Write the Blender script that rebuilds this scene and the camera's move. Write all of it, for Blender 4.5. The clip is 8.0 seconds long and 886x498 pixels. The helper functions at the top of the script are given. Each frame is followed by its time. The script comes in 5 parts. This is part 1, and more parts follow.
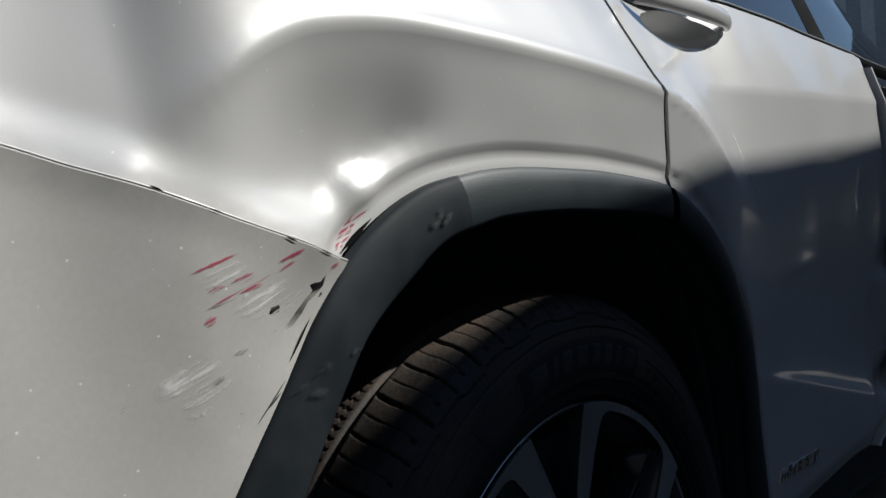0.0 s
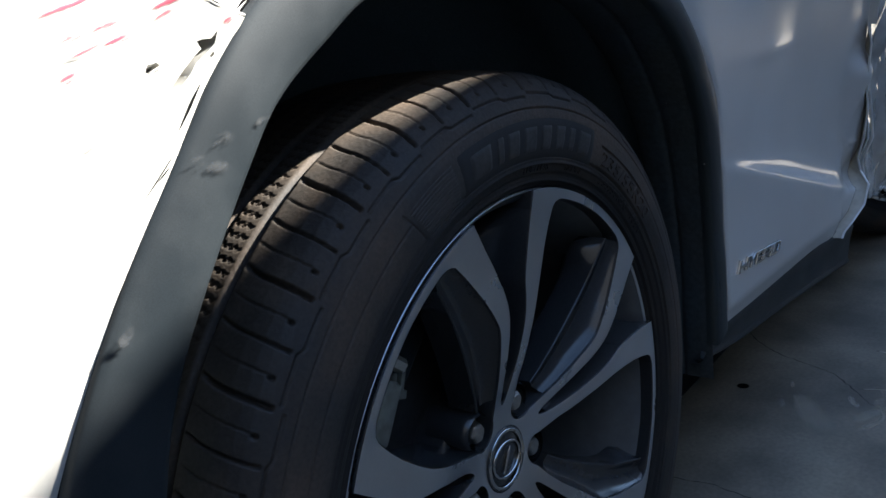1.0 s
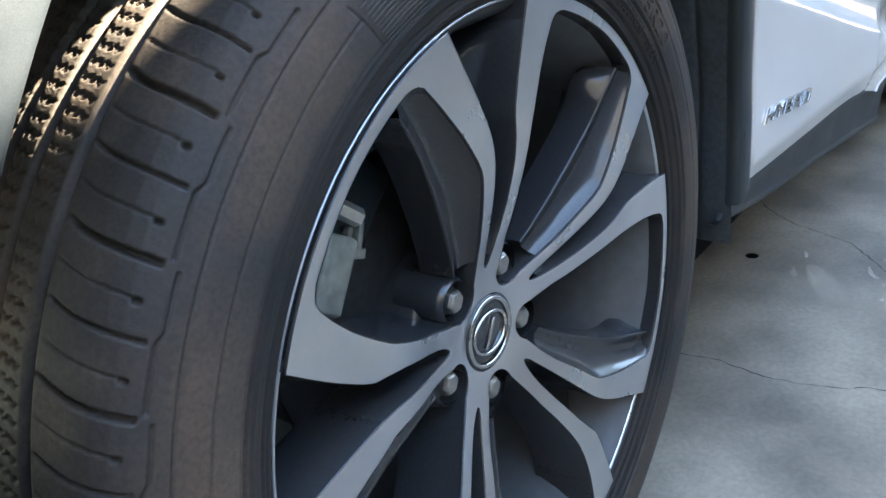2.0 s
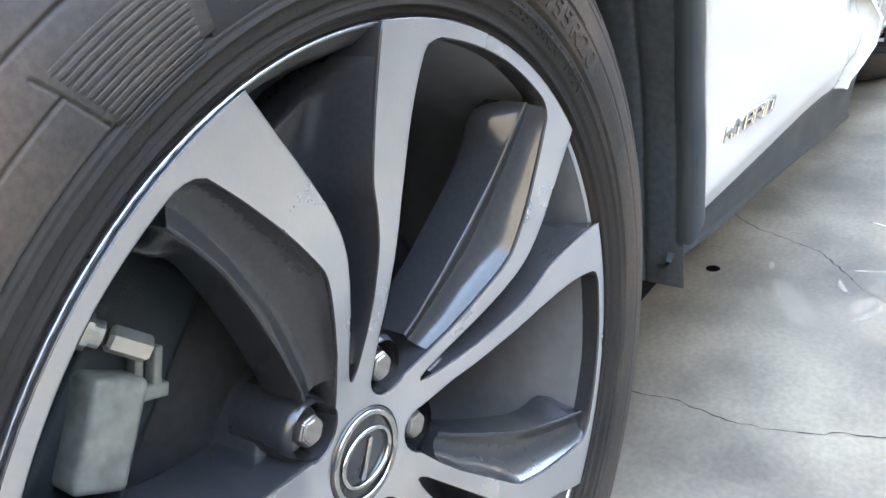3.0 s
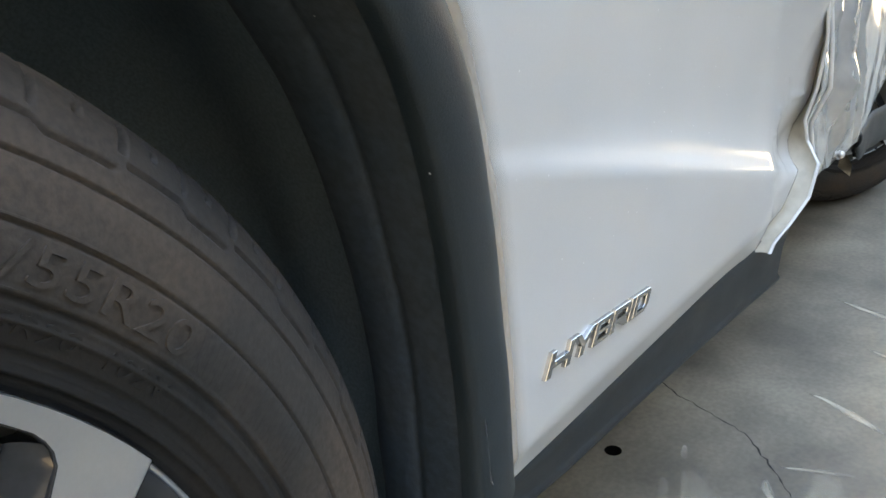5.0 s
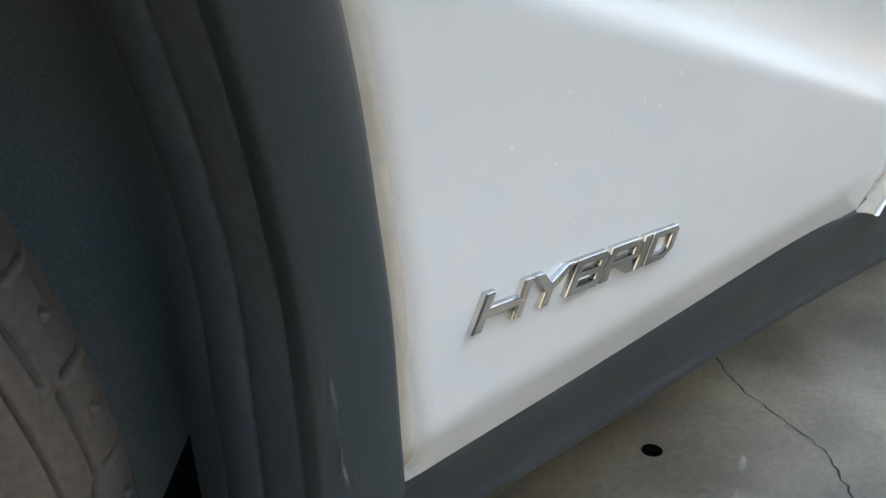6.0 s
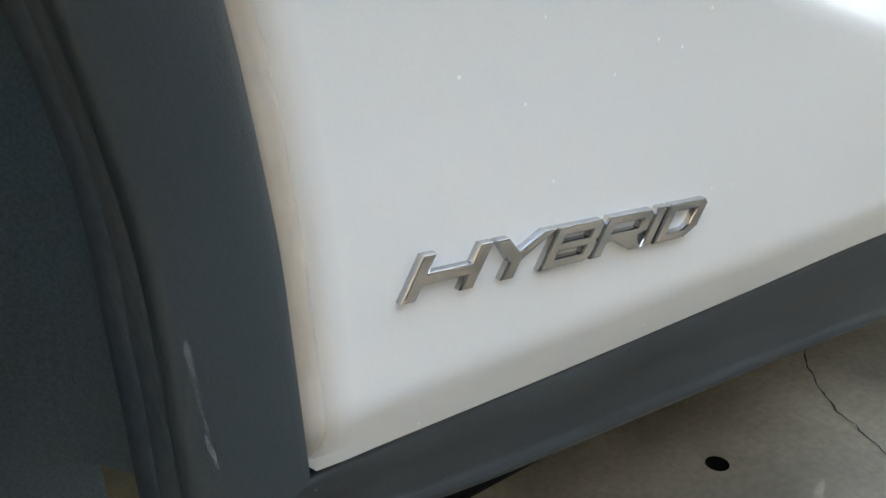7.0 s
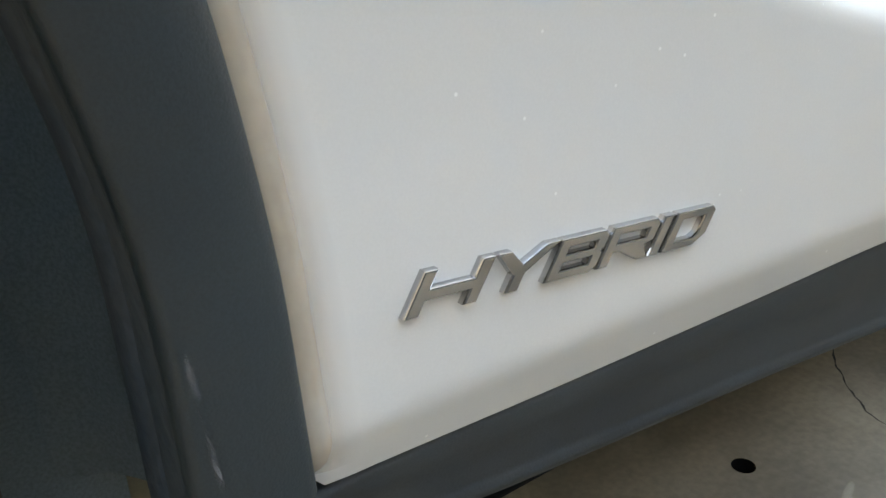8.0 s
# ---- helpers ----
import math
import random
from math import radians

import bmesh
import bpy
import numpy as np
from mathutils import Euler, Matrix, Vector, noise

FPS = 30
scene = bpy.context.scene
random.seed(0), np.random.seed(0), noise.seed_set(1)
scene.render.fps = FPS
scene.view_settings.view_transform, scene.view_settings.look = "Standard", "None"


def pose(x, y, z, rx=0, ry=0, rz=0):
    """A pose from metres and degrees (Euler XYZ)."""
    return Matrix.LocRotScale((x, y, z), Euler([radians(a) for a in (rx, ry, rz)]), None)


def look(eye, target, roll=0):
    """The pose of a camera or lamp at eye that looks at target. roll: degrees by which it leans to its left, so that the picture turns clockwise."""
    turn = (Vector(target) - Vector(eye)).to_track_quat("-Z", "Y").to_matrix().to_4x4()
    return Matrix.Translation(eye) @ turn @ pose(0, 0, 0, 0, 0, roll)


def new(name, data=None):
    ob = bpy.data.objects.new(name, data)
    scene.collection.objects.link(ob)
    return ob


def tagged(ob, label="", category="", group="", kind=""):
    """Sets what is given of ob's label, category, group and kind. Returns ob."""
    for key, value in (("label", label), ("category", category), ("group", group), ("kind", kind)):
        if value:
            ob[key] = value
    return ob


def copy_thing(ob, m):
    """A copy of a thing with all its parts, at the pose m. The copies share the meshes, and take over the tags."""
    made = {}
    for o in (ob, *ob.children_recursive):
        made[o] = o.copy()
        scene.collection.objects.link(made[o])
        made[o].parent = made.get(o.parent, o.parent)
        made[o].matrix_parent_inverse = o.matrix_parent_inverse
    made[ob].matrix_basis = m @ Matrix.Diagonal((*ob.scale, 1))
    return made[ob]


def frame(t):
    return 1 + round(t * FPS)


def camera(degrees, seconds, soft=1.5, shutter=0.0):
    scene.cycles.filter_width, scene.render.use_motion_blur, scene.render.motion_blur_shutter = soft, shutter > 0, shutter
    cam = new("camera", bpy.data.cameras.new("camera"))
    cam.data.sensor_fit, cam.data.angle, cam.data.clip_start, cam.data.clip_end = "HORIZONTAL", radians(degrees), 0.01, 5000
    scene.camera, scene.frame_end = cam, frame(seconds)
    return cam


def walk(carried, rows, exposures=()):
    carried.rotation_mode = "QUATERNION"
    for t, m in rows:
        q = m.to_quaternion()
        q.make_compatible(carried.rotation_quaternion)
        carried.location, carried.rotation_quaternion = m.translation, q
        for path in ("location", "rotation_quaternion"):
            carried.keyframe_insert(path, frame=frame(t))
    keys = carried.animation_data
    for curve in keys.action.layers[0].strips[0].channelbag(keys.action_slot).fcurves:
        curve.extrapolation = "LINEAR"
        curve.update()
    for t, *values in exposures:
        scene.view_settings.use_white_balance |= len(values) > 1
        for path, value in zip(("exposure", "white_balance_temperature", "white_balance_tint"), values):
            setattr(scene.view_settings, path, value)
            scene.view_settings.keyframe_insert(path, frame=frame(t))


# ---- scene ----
from mathutils.geometry import delaunay_2d_cdt

cam = camera(54.6, 8.0)
PATH = [
    (0, (-0.68, -0.414, 0.839), (0.878, 0.836, 0.737), -5.5),
    (0.5, (-0.653, -0.427, 0.824), (0.914, 0.785, 0.545), -6.2),
    (1, (-0.616, -0.401, 0.799), (0.894, 0.799, 0.27), -6.5),
    (1.5, (-0.558, -0.37, 0.753), (0.907, 0.815, 0.082), -6.2),
    (1.7, (-0.539, -0.355, 0.737), (0.908, 0.813, 0.001), -6.2),
    (2.8, (-0.346, -0.273, 0.708), (1.054, 0.863, -0.157), -7.5),
    (3, (-0.307, -0.273, 0.716), (1.132, 0.816, -0.146), -7.1),
    (3.3, (-0.252, -0.278, 0.731), (1.258, 0.741, -0.095), -6.4),
    (3.5, (-0.227, -0.284, 0.743), (1.305, 0.746, -0.028), -6.6),
    (4, (-0.162, -0.272, 0.772), (1.391, 0.776, 0.073), -6.6),
    (4.5, (-0.064, -0.254, 0.757), (1.474, 0.807, 0.044), -5.9),
    (5, (0.064, -0.259, 0.708), (1.576, 0.822, -0.03), -3.7),
    (5.2, (0.099, -0.257, 0.686), (1.6, 0.836, -0.057), -3.5),
    (6.3, (0.302, -0.231, 0.577), (1.545, 1.113, -0.229), -1.0),
    (6.5, (0.314, -0.237, 0.577), (1.495, 1.163, -0.228), -1.3),
    (7, (0.354, -0.246, 0.553), (1.466, 1.202, -0.263), -0.8),
    (7.5, (0.362, -0.256, 0.545), (1.44, 1.215, -0.276), -1.3),
    (8, (0.363, -0.252, 0.559), (1.418, 1.238, -0.257), -2.7),
]
EXPOSURES = [(0.0, -0.25, 6200, 9), (0.5, 0.2, 6200, 9), (1.0, 2.4, 6400, 9), (1.5, 3.8, 6700, 7), (3.0, 5.8, 9300, 12),
             (3.5, 5.45, 9300, 11), (4.0, 5.25, 9300, 11), (4.5, 4.85, 9500, 9), (5.0, 4.7, 9900, 9), (6.5, 4.85, 10700, 9), (8.0, 4.75, 11900, 10)]
walk(cam, [(t, look(eye, target, roll)) for t, eye, target, roll in PATH], EXPOSURES)

# ------------------------------------------------------------------ light
SUN = Vector((1.0, -1.0, 1.14)).normalized()          # the way towards the sun
world = bpy.data.worlds.new("sky")
scene.world = world
world.use_nodes = True
wn = world.node_tree
sky = wn.nodes.new("ShaderNodeTexSky")
sky.sky_type = "NISHITA"
sky.sun_disc = False
sky.dust_density, sky.ozone_density = 0.1, 2.0
sky.sun_elevation = math.asin(SUN.z)
sky.sun_rotation = math.atan2(SUN.x, SUN.y)
wn.links.new(sky.outputs["Color"], wn.nodes["Background"].inputs["Color"])
wn.nodes["Background"].inputs["Strength"].default_value = 0.08
lamp = bpy.data.lights.new("sun", "SUN")
lamp.energy, lamp.angle, lamp.color = 5.0, radians(0.53), (1.0, 0.95, 0.87)
sun = new("sun", lamp)
sun.matrix_world = look(SUN * 30, (0, 0, 0))


# ------------------------------------------------------------------ materials
def material(name, colour, rough=0.5, metal=0.0, vary=0.12, grain=60.0, bump=0.0, coat=0.0, tint=None, tint_scale=6.0, tint_amount=0.0, flecks=0.0, spec=0.5):
    """A surface with fine grain, larger patches of a second tint, relief and, if wanted, pale dust flecks."""
    m = bpy.data.materials.new(name)
    m.use_nodes = True
    nt = m.node_tree
    b = nt.nodes["Principled BSDF"]
    b.inputs["Metallic"].default_value = metal
    b.inputs["Specular IOR Level"].default_value = spec
    b.inputs["Coat Weight"].default_value = coat
    b.inputs["Coat Roughness"].default_value = 0.11
    co = nt.nodes.new("ShaderNodeTexCoord")
    fine = nt.nodes.new("ShaderNodeTexNoise")
    fine.inputs["Scale"].default_value, fine.inputs["Detail"].default_value = grain, 6
    broad = nt.nodes.new("ShaderNodeTexNoise")
    broad.inputs["Scale"].default_value, broad.inputs["Detail"].default_value = tint_scale, 5
    for n in (fine, broad):
        nt.links.new(co.outputs["Object"], n.inputs["Vector"])

    def ramp(src, lo, hi, a, c):
        r = nt.nodes.new("ShaderNodeMapRange")
        r.inputs["From Min"].default_value, r.inputs["From Max"].default_value = lo, hi
        r.inputs["To Min"].default_value, r.inputs["To Max"].default_value = a, c
        nt.links.new(src, r.inputs["Value"])
        return r.outputs["Result"]

    def mix(kind, fac, a, c):
        x = nt.nodes.new("ShaderNodeMix")
        x.data_type, x.blend_type = "RGBA", kind
        for sock, v in ((x.inputs["Factor"], fac), (x.inputs["A"], a), (x.inputs["B"], c)):
            if isinstance(v, bpy.types.NodeSocket):
                nt.links.new(v, sock)
            else:
                sock.default_value = v
        return x.outputs["Result"]

    c1 = (*colour, 1)
    c2 = (*(tint or [v * 0.7 for v in colour]), 1)
    col = mix("MIX", ramp(broad.outputs["Fac"], 0.38, 0.68, 0, tint_amount), c1, c2)
    dark = (1 - vary, 1 - vary, 1 - vary, 1)
    col = mix("MULTIPLY", ramp(fine.outputs["Fac"], 0.35, 0.65, 1, 0), col, dark)
    if flecks:
        v = nt.nodes.new("ShaderNodeTexVoronoi")
        v.inputs["Scale"].default_value = 130
        nt.links.new(co.outputs["Object"], v.inputs["Vector"])
        near = ramp(v.outputs["Distance"], 0.06, 0.13, 1, 0)
        sep = nt.nodes.new("ShaderNodeSeparateColor")
        nt.links.new(v.outputs["Color"], sep.inputs["Color"])
        pick = ramp(sep.outputs["Red"], 1 - flecks, 1 - flecks + 0.01, 0, 1)
        both = nt.nodes.new("ShaderNodeMath")
        both.operation = "MULTIPLY"
        nt.links.new(near, both.inputs[0])
        nt.links.new(pick, both.inputs[1])
        col = mix("MIX", both.outputs[0], col, (0.9, 0.9, 0.88, 1))
    nt.links.new(col, b.inputs["Base Color"])
    nt.links.new(ramp(broad.outputs["Fac"], 0.3, 0.7, max(0.02, rough * 0.85), min(1, rough * 1.15)), b.inputs["Roughness"])
    if bump:
        bp = nt.nodes.new("ShaderNodeBump")
        bp.inputs["Strength"].default_value, bp.inputs["Distance"].default_value = 1.0, bump
        nt.links.new(fine.outputs["Fac"], bp.inputs["Height"])
        nt.links.new(bp.outputs["Normal"], b.inputs["Normal"])
    return m


def streaky(name, colour, rough, stretch, amount):
    """Paint rubbed on in broken streaks: clear between them."""
    m = bpy.data.materials.new(name)
    m.use_nodes = True
    nt = m.node_tree
    b = nt.nodes["Principled BSDF"]
    b.inputs["Base Color"].default_value = (*colour, 1)
    b.inputs["Roughness"].default_value = rough
    co = nt.nodes.new("ShaderNodeTexCoord")
    mp = nt.nodes.new("ShaderNodeMapping")
    mp.vector_type = "TEXTURE"
    mp.inputs["Rotation"].default_value = (0, radians(-20), 0)
    mp.inputs["Scale"].default_value = [1 / s for s in stretch]
    n = nt.nodes.new("ShaderNodeTexNoise")
    n.inputs["Scale"].default_value, n.inputs["Detail"].default_value = 30, 8
    r = nt.nodes.new("ShaderNodeMapRange")
    r.inputs["From Min"].default_value, r.inputs["From Max"].default_value = 0.62 - amount * 0.3, 0.78 - amount * 0.3
    nt.links.new(co.outputs["Object"], mp.inputs["Vector"])
    nt.links.new(mp.outputs["Vector"], n.inputs["Vector"])
    nt.links.new(n.outputs["Fac"], r.inputs["Value"])
    at = nt.nodes.new("ShaderNodeAttribute")
    at.attribute_name = "cover"
    both = nt.nodes.new("ShaderNodeMath")
    both.operation = "MULTIPLY"
    nt.links.new(r.outputs["Result"], both.inputs[0])
    nt.links.new(at.outputs["Fac"], both.inputs[1])
    nt.links.new(both.outputs["Value"], b.inputs["Alpha"])
    return m


WHITE = material("pearl_white_paint", (0.72, 0.715, 0.70), 0.40, 0.14, 0.03, 900, 0.0, coat=1.0, tint=(0.68, 0.67, 0.64), tint_scale=5, tint_amount=0.4, flecks=0.09)
CRUMPLED = material("crumpled_white_paint", (0.76, 0.755, 0.74), 0.22, 0.5, 0.08, 60, 0.0, coat=1.0, tint=(0.60, 0.59, 0.56), tint_scale=18, tint_amount=0.6)
BUMPER = material("scuffed_white_bumper_paint", (0.59, 0.58, 0.545), 0.42, 0.0, 0.05, 300, 0.0, coat=0.35, tint=(0.52, 0.50, 0.455), tint_scale=9, tint_amount=0.5, flecks=0.17)
PLASTIC = material("textured_black_plastic", (0.015, 0.025, 0.030), 0.50, 0.0, 0.25, 900, 0.0002, tint=(0.023, 0.036, 0.041), tint_scale=9, tint_amount=0.7, flecks=0.012, spec=0.6)
SILL = material("faded_sill_plastic", (0.022, 0.027, 0.030), 0.55, 0.0, 0.25, 900, 0.0001, tint=(0.042, 0.050, 0.053), tint_scale=16, tint_amount=0.8, flecks=0.004)
WEATHERED = material("weathered_grey_plastic", (0.015, 0.0205, 0.025), 0.6, 0.0, 0.25, 1600, 0.00003, tint=(0.032, 0.039, 0.044), tint_scale=18, tint_amount=0.8, spec=0.2)
LINER = material("dusty_black_liner", (0.18, 0.235, 0.26), 0.8, 0.0, 0.25, 400, 0.0003, tint=(0.20, 0.24, 0.255), tint_scale=7, tint_amount=0.6)
CRUST = material("dirt_crusted_plastic_lip", (0.040, 0.056, 0.068), 0.7, 0.0, 0.35, 160, 0.0008, tint=(0.050, 0.057, 0.060), tint_scale=22, tint_amount=0.8, flecks=0.01)
RUBBER = material("worn_tyre_rubber", (0.034, 0.032, 0.031), 0.72, 0.0, 0.3, 300, 0.0004, tint=(0.098, 0.071, 0.052), tint_scale=9, tint_amount=0.8)
PANEL_RUBBER = material("dark_rubber_panel", (0.022, 0.021, 0.02), 0.8, 0.0, 0.2, 900, 0.0001)
PALE_RUBBER = material("raised_pale_rubber", (0.052, 0.048, 0.045), 0.75, 0.0, 0.3, 260, 0.0001, tint=(0.044, 0.040, 0.036), tint_scale=40, tint_amount=0.6)
SILVER = material("machined_aluminium", (0.67, 0.71, 0.76), 0.30, 1.0, 0.03, 500, 0.0, tint=(0.55, 0.58, 0.62), tint_scale=14, tint_amount=0.5)
GREY = material("dark_grey_alloy_paint", (0.030, 0.033, 0.037), 0.22, 0.0, 0.15, 300, 0.0, coat=0.3, tint=(0.037, 0.037, 0.037), tint_scale=12, tint_amount=0.5, spec=0.5)
BARREL = material("dusty_inner_rim", (0.10, 0.11, 0.12), 0.5, 0.0, 0.2, 60, 0.0, tint=(0.125, 0.125, 0.12), tint_scale=9, tint_amount=0.6)
CRACK = material("dirt_filled_crack", (0.022, 0.020, 0.018), 0.9, 0.0, 0.3, 200)
BLACK = material("unlit_black_steel", (0.006, 0.006, 0.0065), 0.9, 0.0, 0.3, 80, spec=0.1)
STEEL = material("worn_steel", (0.42, 0.41, 0.39), 0.35, 0.9, 0.2, 200, 0.0001)
ZINC = material("bright_zinc_plating", (0.72, 0.70, 0.62), 0.32, 0.7, 0.1, 200)
DISC = material("brake_disc_iron", (0.05, 0.05, 0.05), 0.5, 0.4, 0.25, 120)
DARK_CHROME = material("dark_chrome", (0.48, 0.48, 0.48), 0.05, 1.0, 0.06, 120, tint=(0.38, 0.38, 0.39), tint_amount=0.4)
CHROME = material("chrome", (0.54, 0.55, 0.56), 0.04, 1.0, 0.04, 300, tint=(0.7, 0.7, 0.7), tint_amount=0.3)
FILM = material("yellowed_clear_film", (0.66, 0.53, 0.40), 0.40, 0.0, 0.08, 120, 0.0, coat=0.3, tint=(0.7, 0.66, 0.6), tint_scale=14, tint_amount=0.8)
PRIMER = material("bare_door_edge_sealer", (0.50, 0.46, 0.38), 0.5, 0.0, 0.15, 60, 0.0002, tint=(0.36, 0.32, 0.26), tint_scale=12, tint_amount=0.6)
CONCRETE = material("worn_concrete", (0.140, 0.118, 0.091), 0.7, 0.0, 0.18, 120, 0.00025, tint=(0.35, 0.300, 0.232), tint_scale=4.5, tint_amount=0.9)
SCREEN_GREY = material("plain_grey_screen", (0.09, 0.095, 0.10), 0.85, 0.0, 0.15, 20, 0.002)
DARK_SCREEN = material("dark_light_screen", (0.03, 0.033, 0.036), 0.8, 0.0, 0.15, 20, 0.002)
SHEET = material("grey_corrugated_sheet", (0.34, 0.36, 0.38), 0.5, 0.4, 0.15, 12)
RED = streaky("rubbed_red_paint", (0.50, 0.09, 0.14), 0.5, (0.6, 1, 16), 0.72)
# Bumper scuffs; also the sun glint painted on the door crease.
SCUFF_GLINT = streaky("white_scuff", (0.84, 0.83, 0.80), 0.7, (0.8, 1, 12), 0.6)
GRIME = streaky("grey_scuff", (0.34, 0.33, 0.31), 0.8, (0.8, 1, 9), 0.5)
CASTING = material("dull_grey_green_casting", (0.30, 0.31, 0.27), 0.5, 0.4, 0.3, 90, 0.0006, tint=(0.44, 0.44, 0.38), tint_scale=30, tint_amount=0.6)
RUBBED = streaky("rubbed_grey_plastic", (0.034, 0.038, 0.042), 0.7, (1.5, 1, 4), 0.5)
SCRATCH = streaky("pale_plastic_scratch", (0.13, 0.135, 0.14), 0.7, (6, 1, 0.8), 0.55)
# Pale colour for the sun patches painted on the floor.
CAUSTIC_PAINT = material("painted_floor_caustic", (0.60, 0.53, 0.43), 0.9, 0.0, 0.12, 200)
GLASS = material("tinted_window_glass", (0.012, 0.014, 0.017), 0.03, 0.0, 0.0, 10, spec=0.8)


def fading(mat):
    """Lets a film thin out to nothing by the mesh's own "cover" values."""
    nt = mat.node_tree
    at = nt.nodes.new("ShaderNodeAttribute")
    at.attribute_name = "cover"
    nt.links.new(at.outputs["Fac"], nt.nodes["Principled BSDF"].inputs["Alpha"])


def dusty_sunlit_tyre(mat):
    """Brown dust on the outer wall of the tyre, clean dark rubber towards the rim and on the shoulder, a tread
    lightened for the sun on it.
    """
    nt = mat.node_tree
    b = nt.nodes["Principled BSDF"]
    old = b.inputs["Base Color"].links[0].from_socket
    co = nt.nodes.new("ShaderNodeTexCoord")
    flat = nt.nodes.new("ShaderNodeVectorMath")
    flat.operation = "MULTIPLY"
    flat.inputs[1].default_value = (1, 0, 1)
    size = nt.nodes.new("ShaderNodeVectorMath")
    size.operation = "LENGTH"
    nt.links.new(co.outputs["Object"], flat.inputs[0])
    nt.links.new(flat.outputs["Vector"], size.inputs[0])
    wob = nt.nodes.new("ShaderNodeTexNoise")
    wob.inputs["Scale"].default_value = 18
    nt.links.new(co.outputs["Object"], wob.inputs["Vector"])
    add = nt.nodes.new("ShaderNodeMath")
    add.operation = "MULTIPLY_ADD"
    add.inputs[1].default_value = 0.018
    nt.links.new(wob.outputs["Fac"], add.inputs[0])
    nt.links.new(size.outputs["Value"], add.inputs[2])
    r = nt.nodes.new("ShaderNodeValToRGB")
    r.color_ramp.interpolation = "EASE"
    # The last stop puts sunlight on the tread into its colour.
    cols = ((0.28, (0.30, 0.30, 0.31)), (0.299, (0.40, 0.40, 0.40)), (0.313, (1.15, 1.08, 1.0)), (0.345, (1.25, 1.12, 1.0)), (0.362, (0.85, 0.82, 0.80)), (0.376, (0.75, 0.73, 0.70)), (0.386, (1.7, 1.58, 1.40)))
    while len(r.color_ramp.elements) < len(cols):
        r.color_ramp.elements.new(0.5)
    m = nt.nodes.new("ShaderNodeMapRange")
    m.inputs["From Min"].default_value, m.inputs["From Max"].default_value = 0.27, 0.40
    nt.links.new(add.outputs["Value"], m.inputs["Value"])
    for e, (pos, c) in zip(r.color_ramp.elements, cols):
        e.position, e.color = (pos - 0.27) / 0.13, (*c, 1)
    nt.links.new(m.outputs["Result"], r.inputs["Fac"])
    x = nt.nodes.new("ShaderNodeMix")
    x.data_type, x.blend_type = "RGBA", "MULTIPLY"
    x.inputs["Factor"].default_value = 1
    nt.links.new(old, x.inputs["A"])
    nt.links.new(r.outputs["Color"], x.inputs["B"])
    nt.links.new(x.outputs["Result"], b.inputs["Base Color"])


def turned(mat):
    """Fine grooves of the lathe round the wheel's axle."""
    nt = mat.node_tree
    b = nt.nodes["Principled BSDF"]
    tg = nt.nodes.new("ShaderNodeTangent")
    tg.direction_type, tg.axis = "RADIAL", "Y"
    b.inputs["Anisotropic"].default_value = 0.7
    nt.links.new(tg.outputs["Tangent"], b.inputs["Tangent"])


turned(SILVER)
dusty_sunlit_tyre(RUBBER)
fading(FILM)
fading(CAUSTIC_PAINT)


# ------------------------------------------------------------------ helpers
def part(name, bm, mat, parent=None, label="", smooth=True):
    """Links a bmesh (or a mesh) as one object under a thing or under a part."""
    if isinstance(bm, bmesh.types.BMesh):
        me = bpy.data.meshes.new(name)
        bm.to_mesh(me)
        bm.free()
    else:
        me = bm
    for m in (mat if isinstance(mat, (list, tuple)) else [mat]):
        me.materials.append(m)
    if smooth:
        me.shade_smooth()
    ob = new(name, me)
    if parent:
        ob.parent = parent
    if label:
        tagged(ob, label)
    return ob


def thing(name, label, category, group="", kind="", at=(0, 0, 0)):
    ob = new(name)
    ob.empty_display_size = 0.1
    ob.location = at
    return tagged(ob, label, category, group, kind)


def smooth(a, b, x):
    t = min(1, max(0, (x - a) / (b - a)))
    return t * t * (3 - 2 * t)


def curve(pts, step=0.01):
    """An even chain of points along a smooth line through pts."""
    pts = [Vector(p) for p in pts]
    out = []
    for i in range(len(pts) - 1):
        p0, p1, p2, p3 = pts[max(0, i - 1)], pts[i], pts[i + 1], pts[min(len(pts) - 1, i + 2)]
        for k in range(12):
            t = k / 12
            out.append(0.5 * (2 * p1 + (p2 - p0) * t + (2 * p0 - 5 * p1 + 4 * p2 - p3) * t * t + (3 * p1 - p0 - 3 * p2 + p3) * t ** 3))
    out.append(pts[-1])
    return even(out, step)


def even(pts, step, count=None):
    lens = [0]
    for a, b in zip(pts, pts[1:]):
        lens.append(lens[-1] + (Vector(b) - Vector(a)).length)
    n = count or max(2, round(lens[-1] / step) + 1)
    res, j = [], 0
    for i in range(n):
        s = lens[-1] * i / (n - 1)
        while j < len(lens) - 2 and lens[j + 1] < s:
            j += 1
        f = (s - lens[j]) / max(1e-9, lens[j + 1] - lens[j])
        res.append(Vector(pts[j]).lerp(Vector(pts[j + 1]), f))
    return res


def inside(p, ring):
    hit = False
    for a, b in zip(ring, ring[1:] + ring[:1]):
        if (a[1] > p[1]) != (b[1] > p[1]) and p[0] < (b[0] - a[0]) * (p[1] - a[1]) / (b[1] - a[1]) + a[0]:
            hit = not hit
    return hit


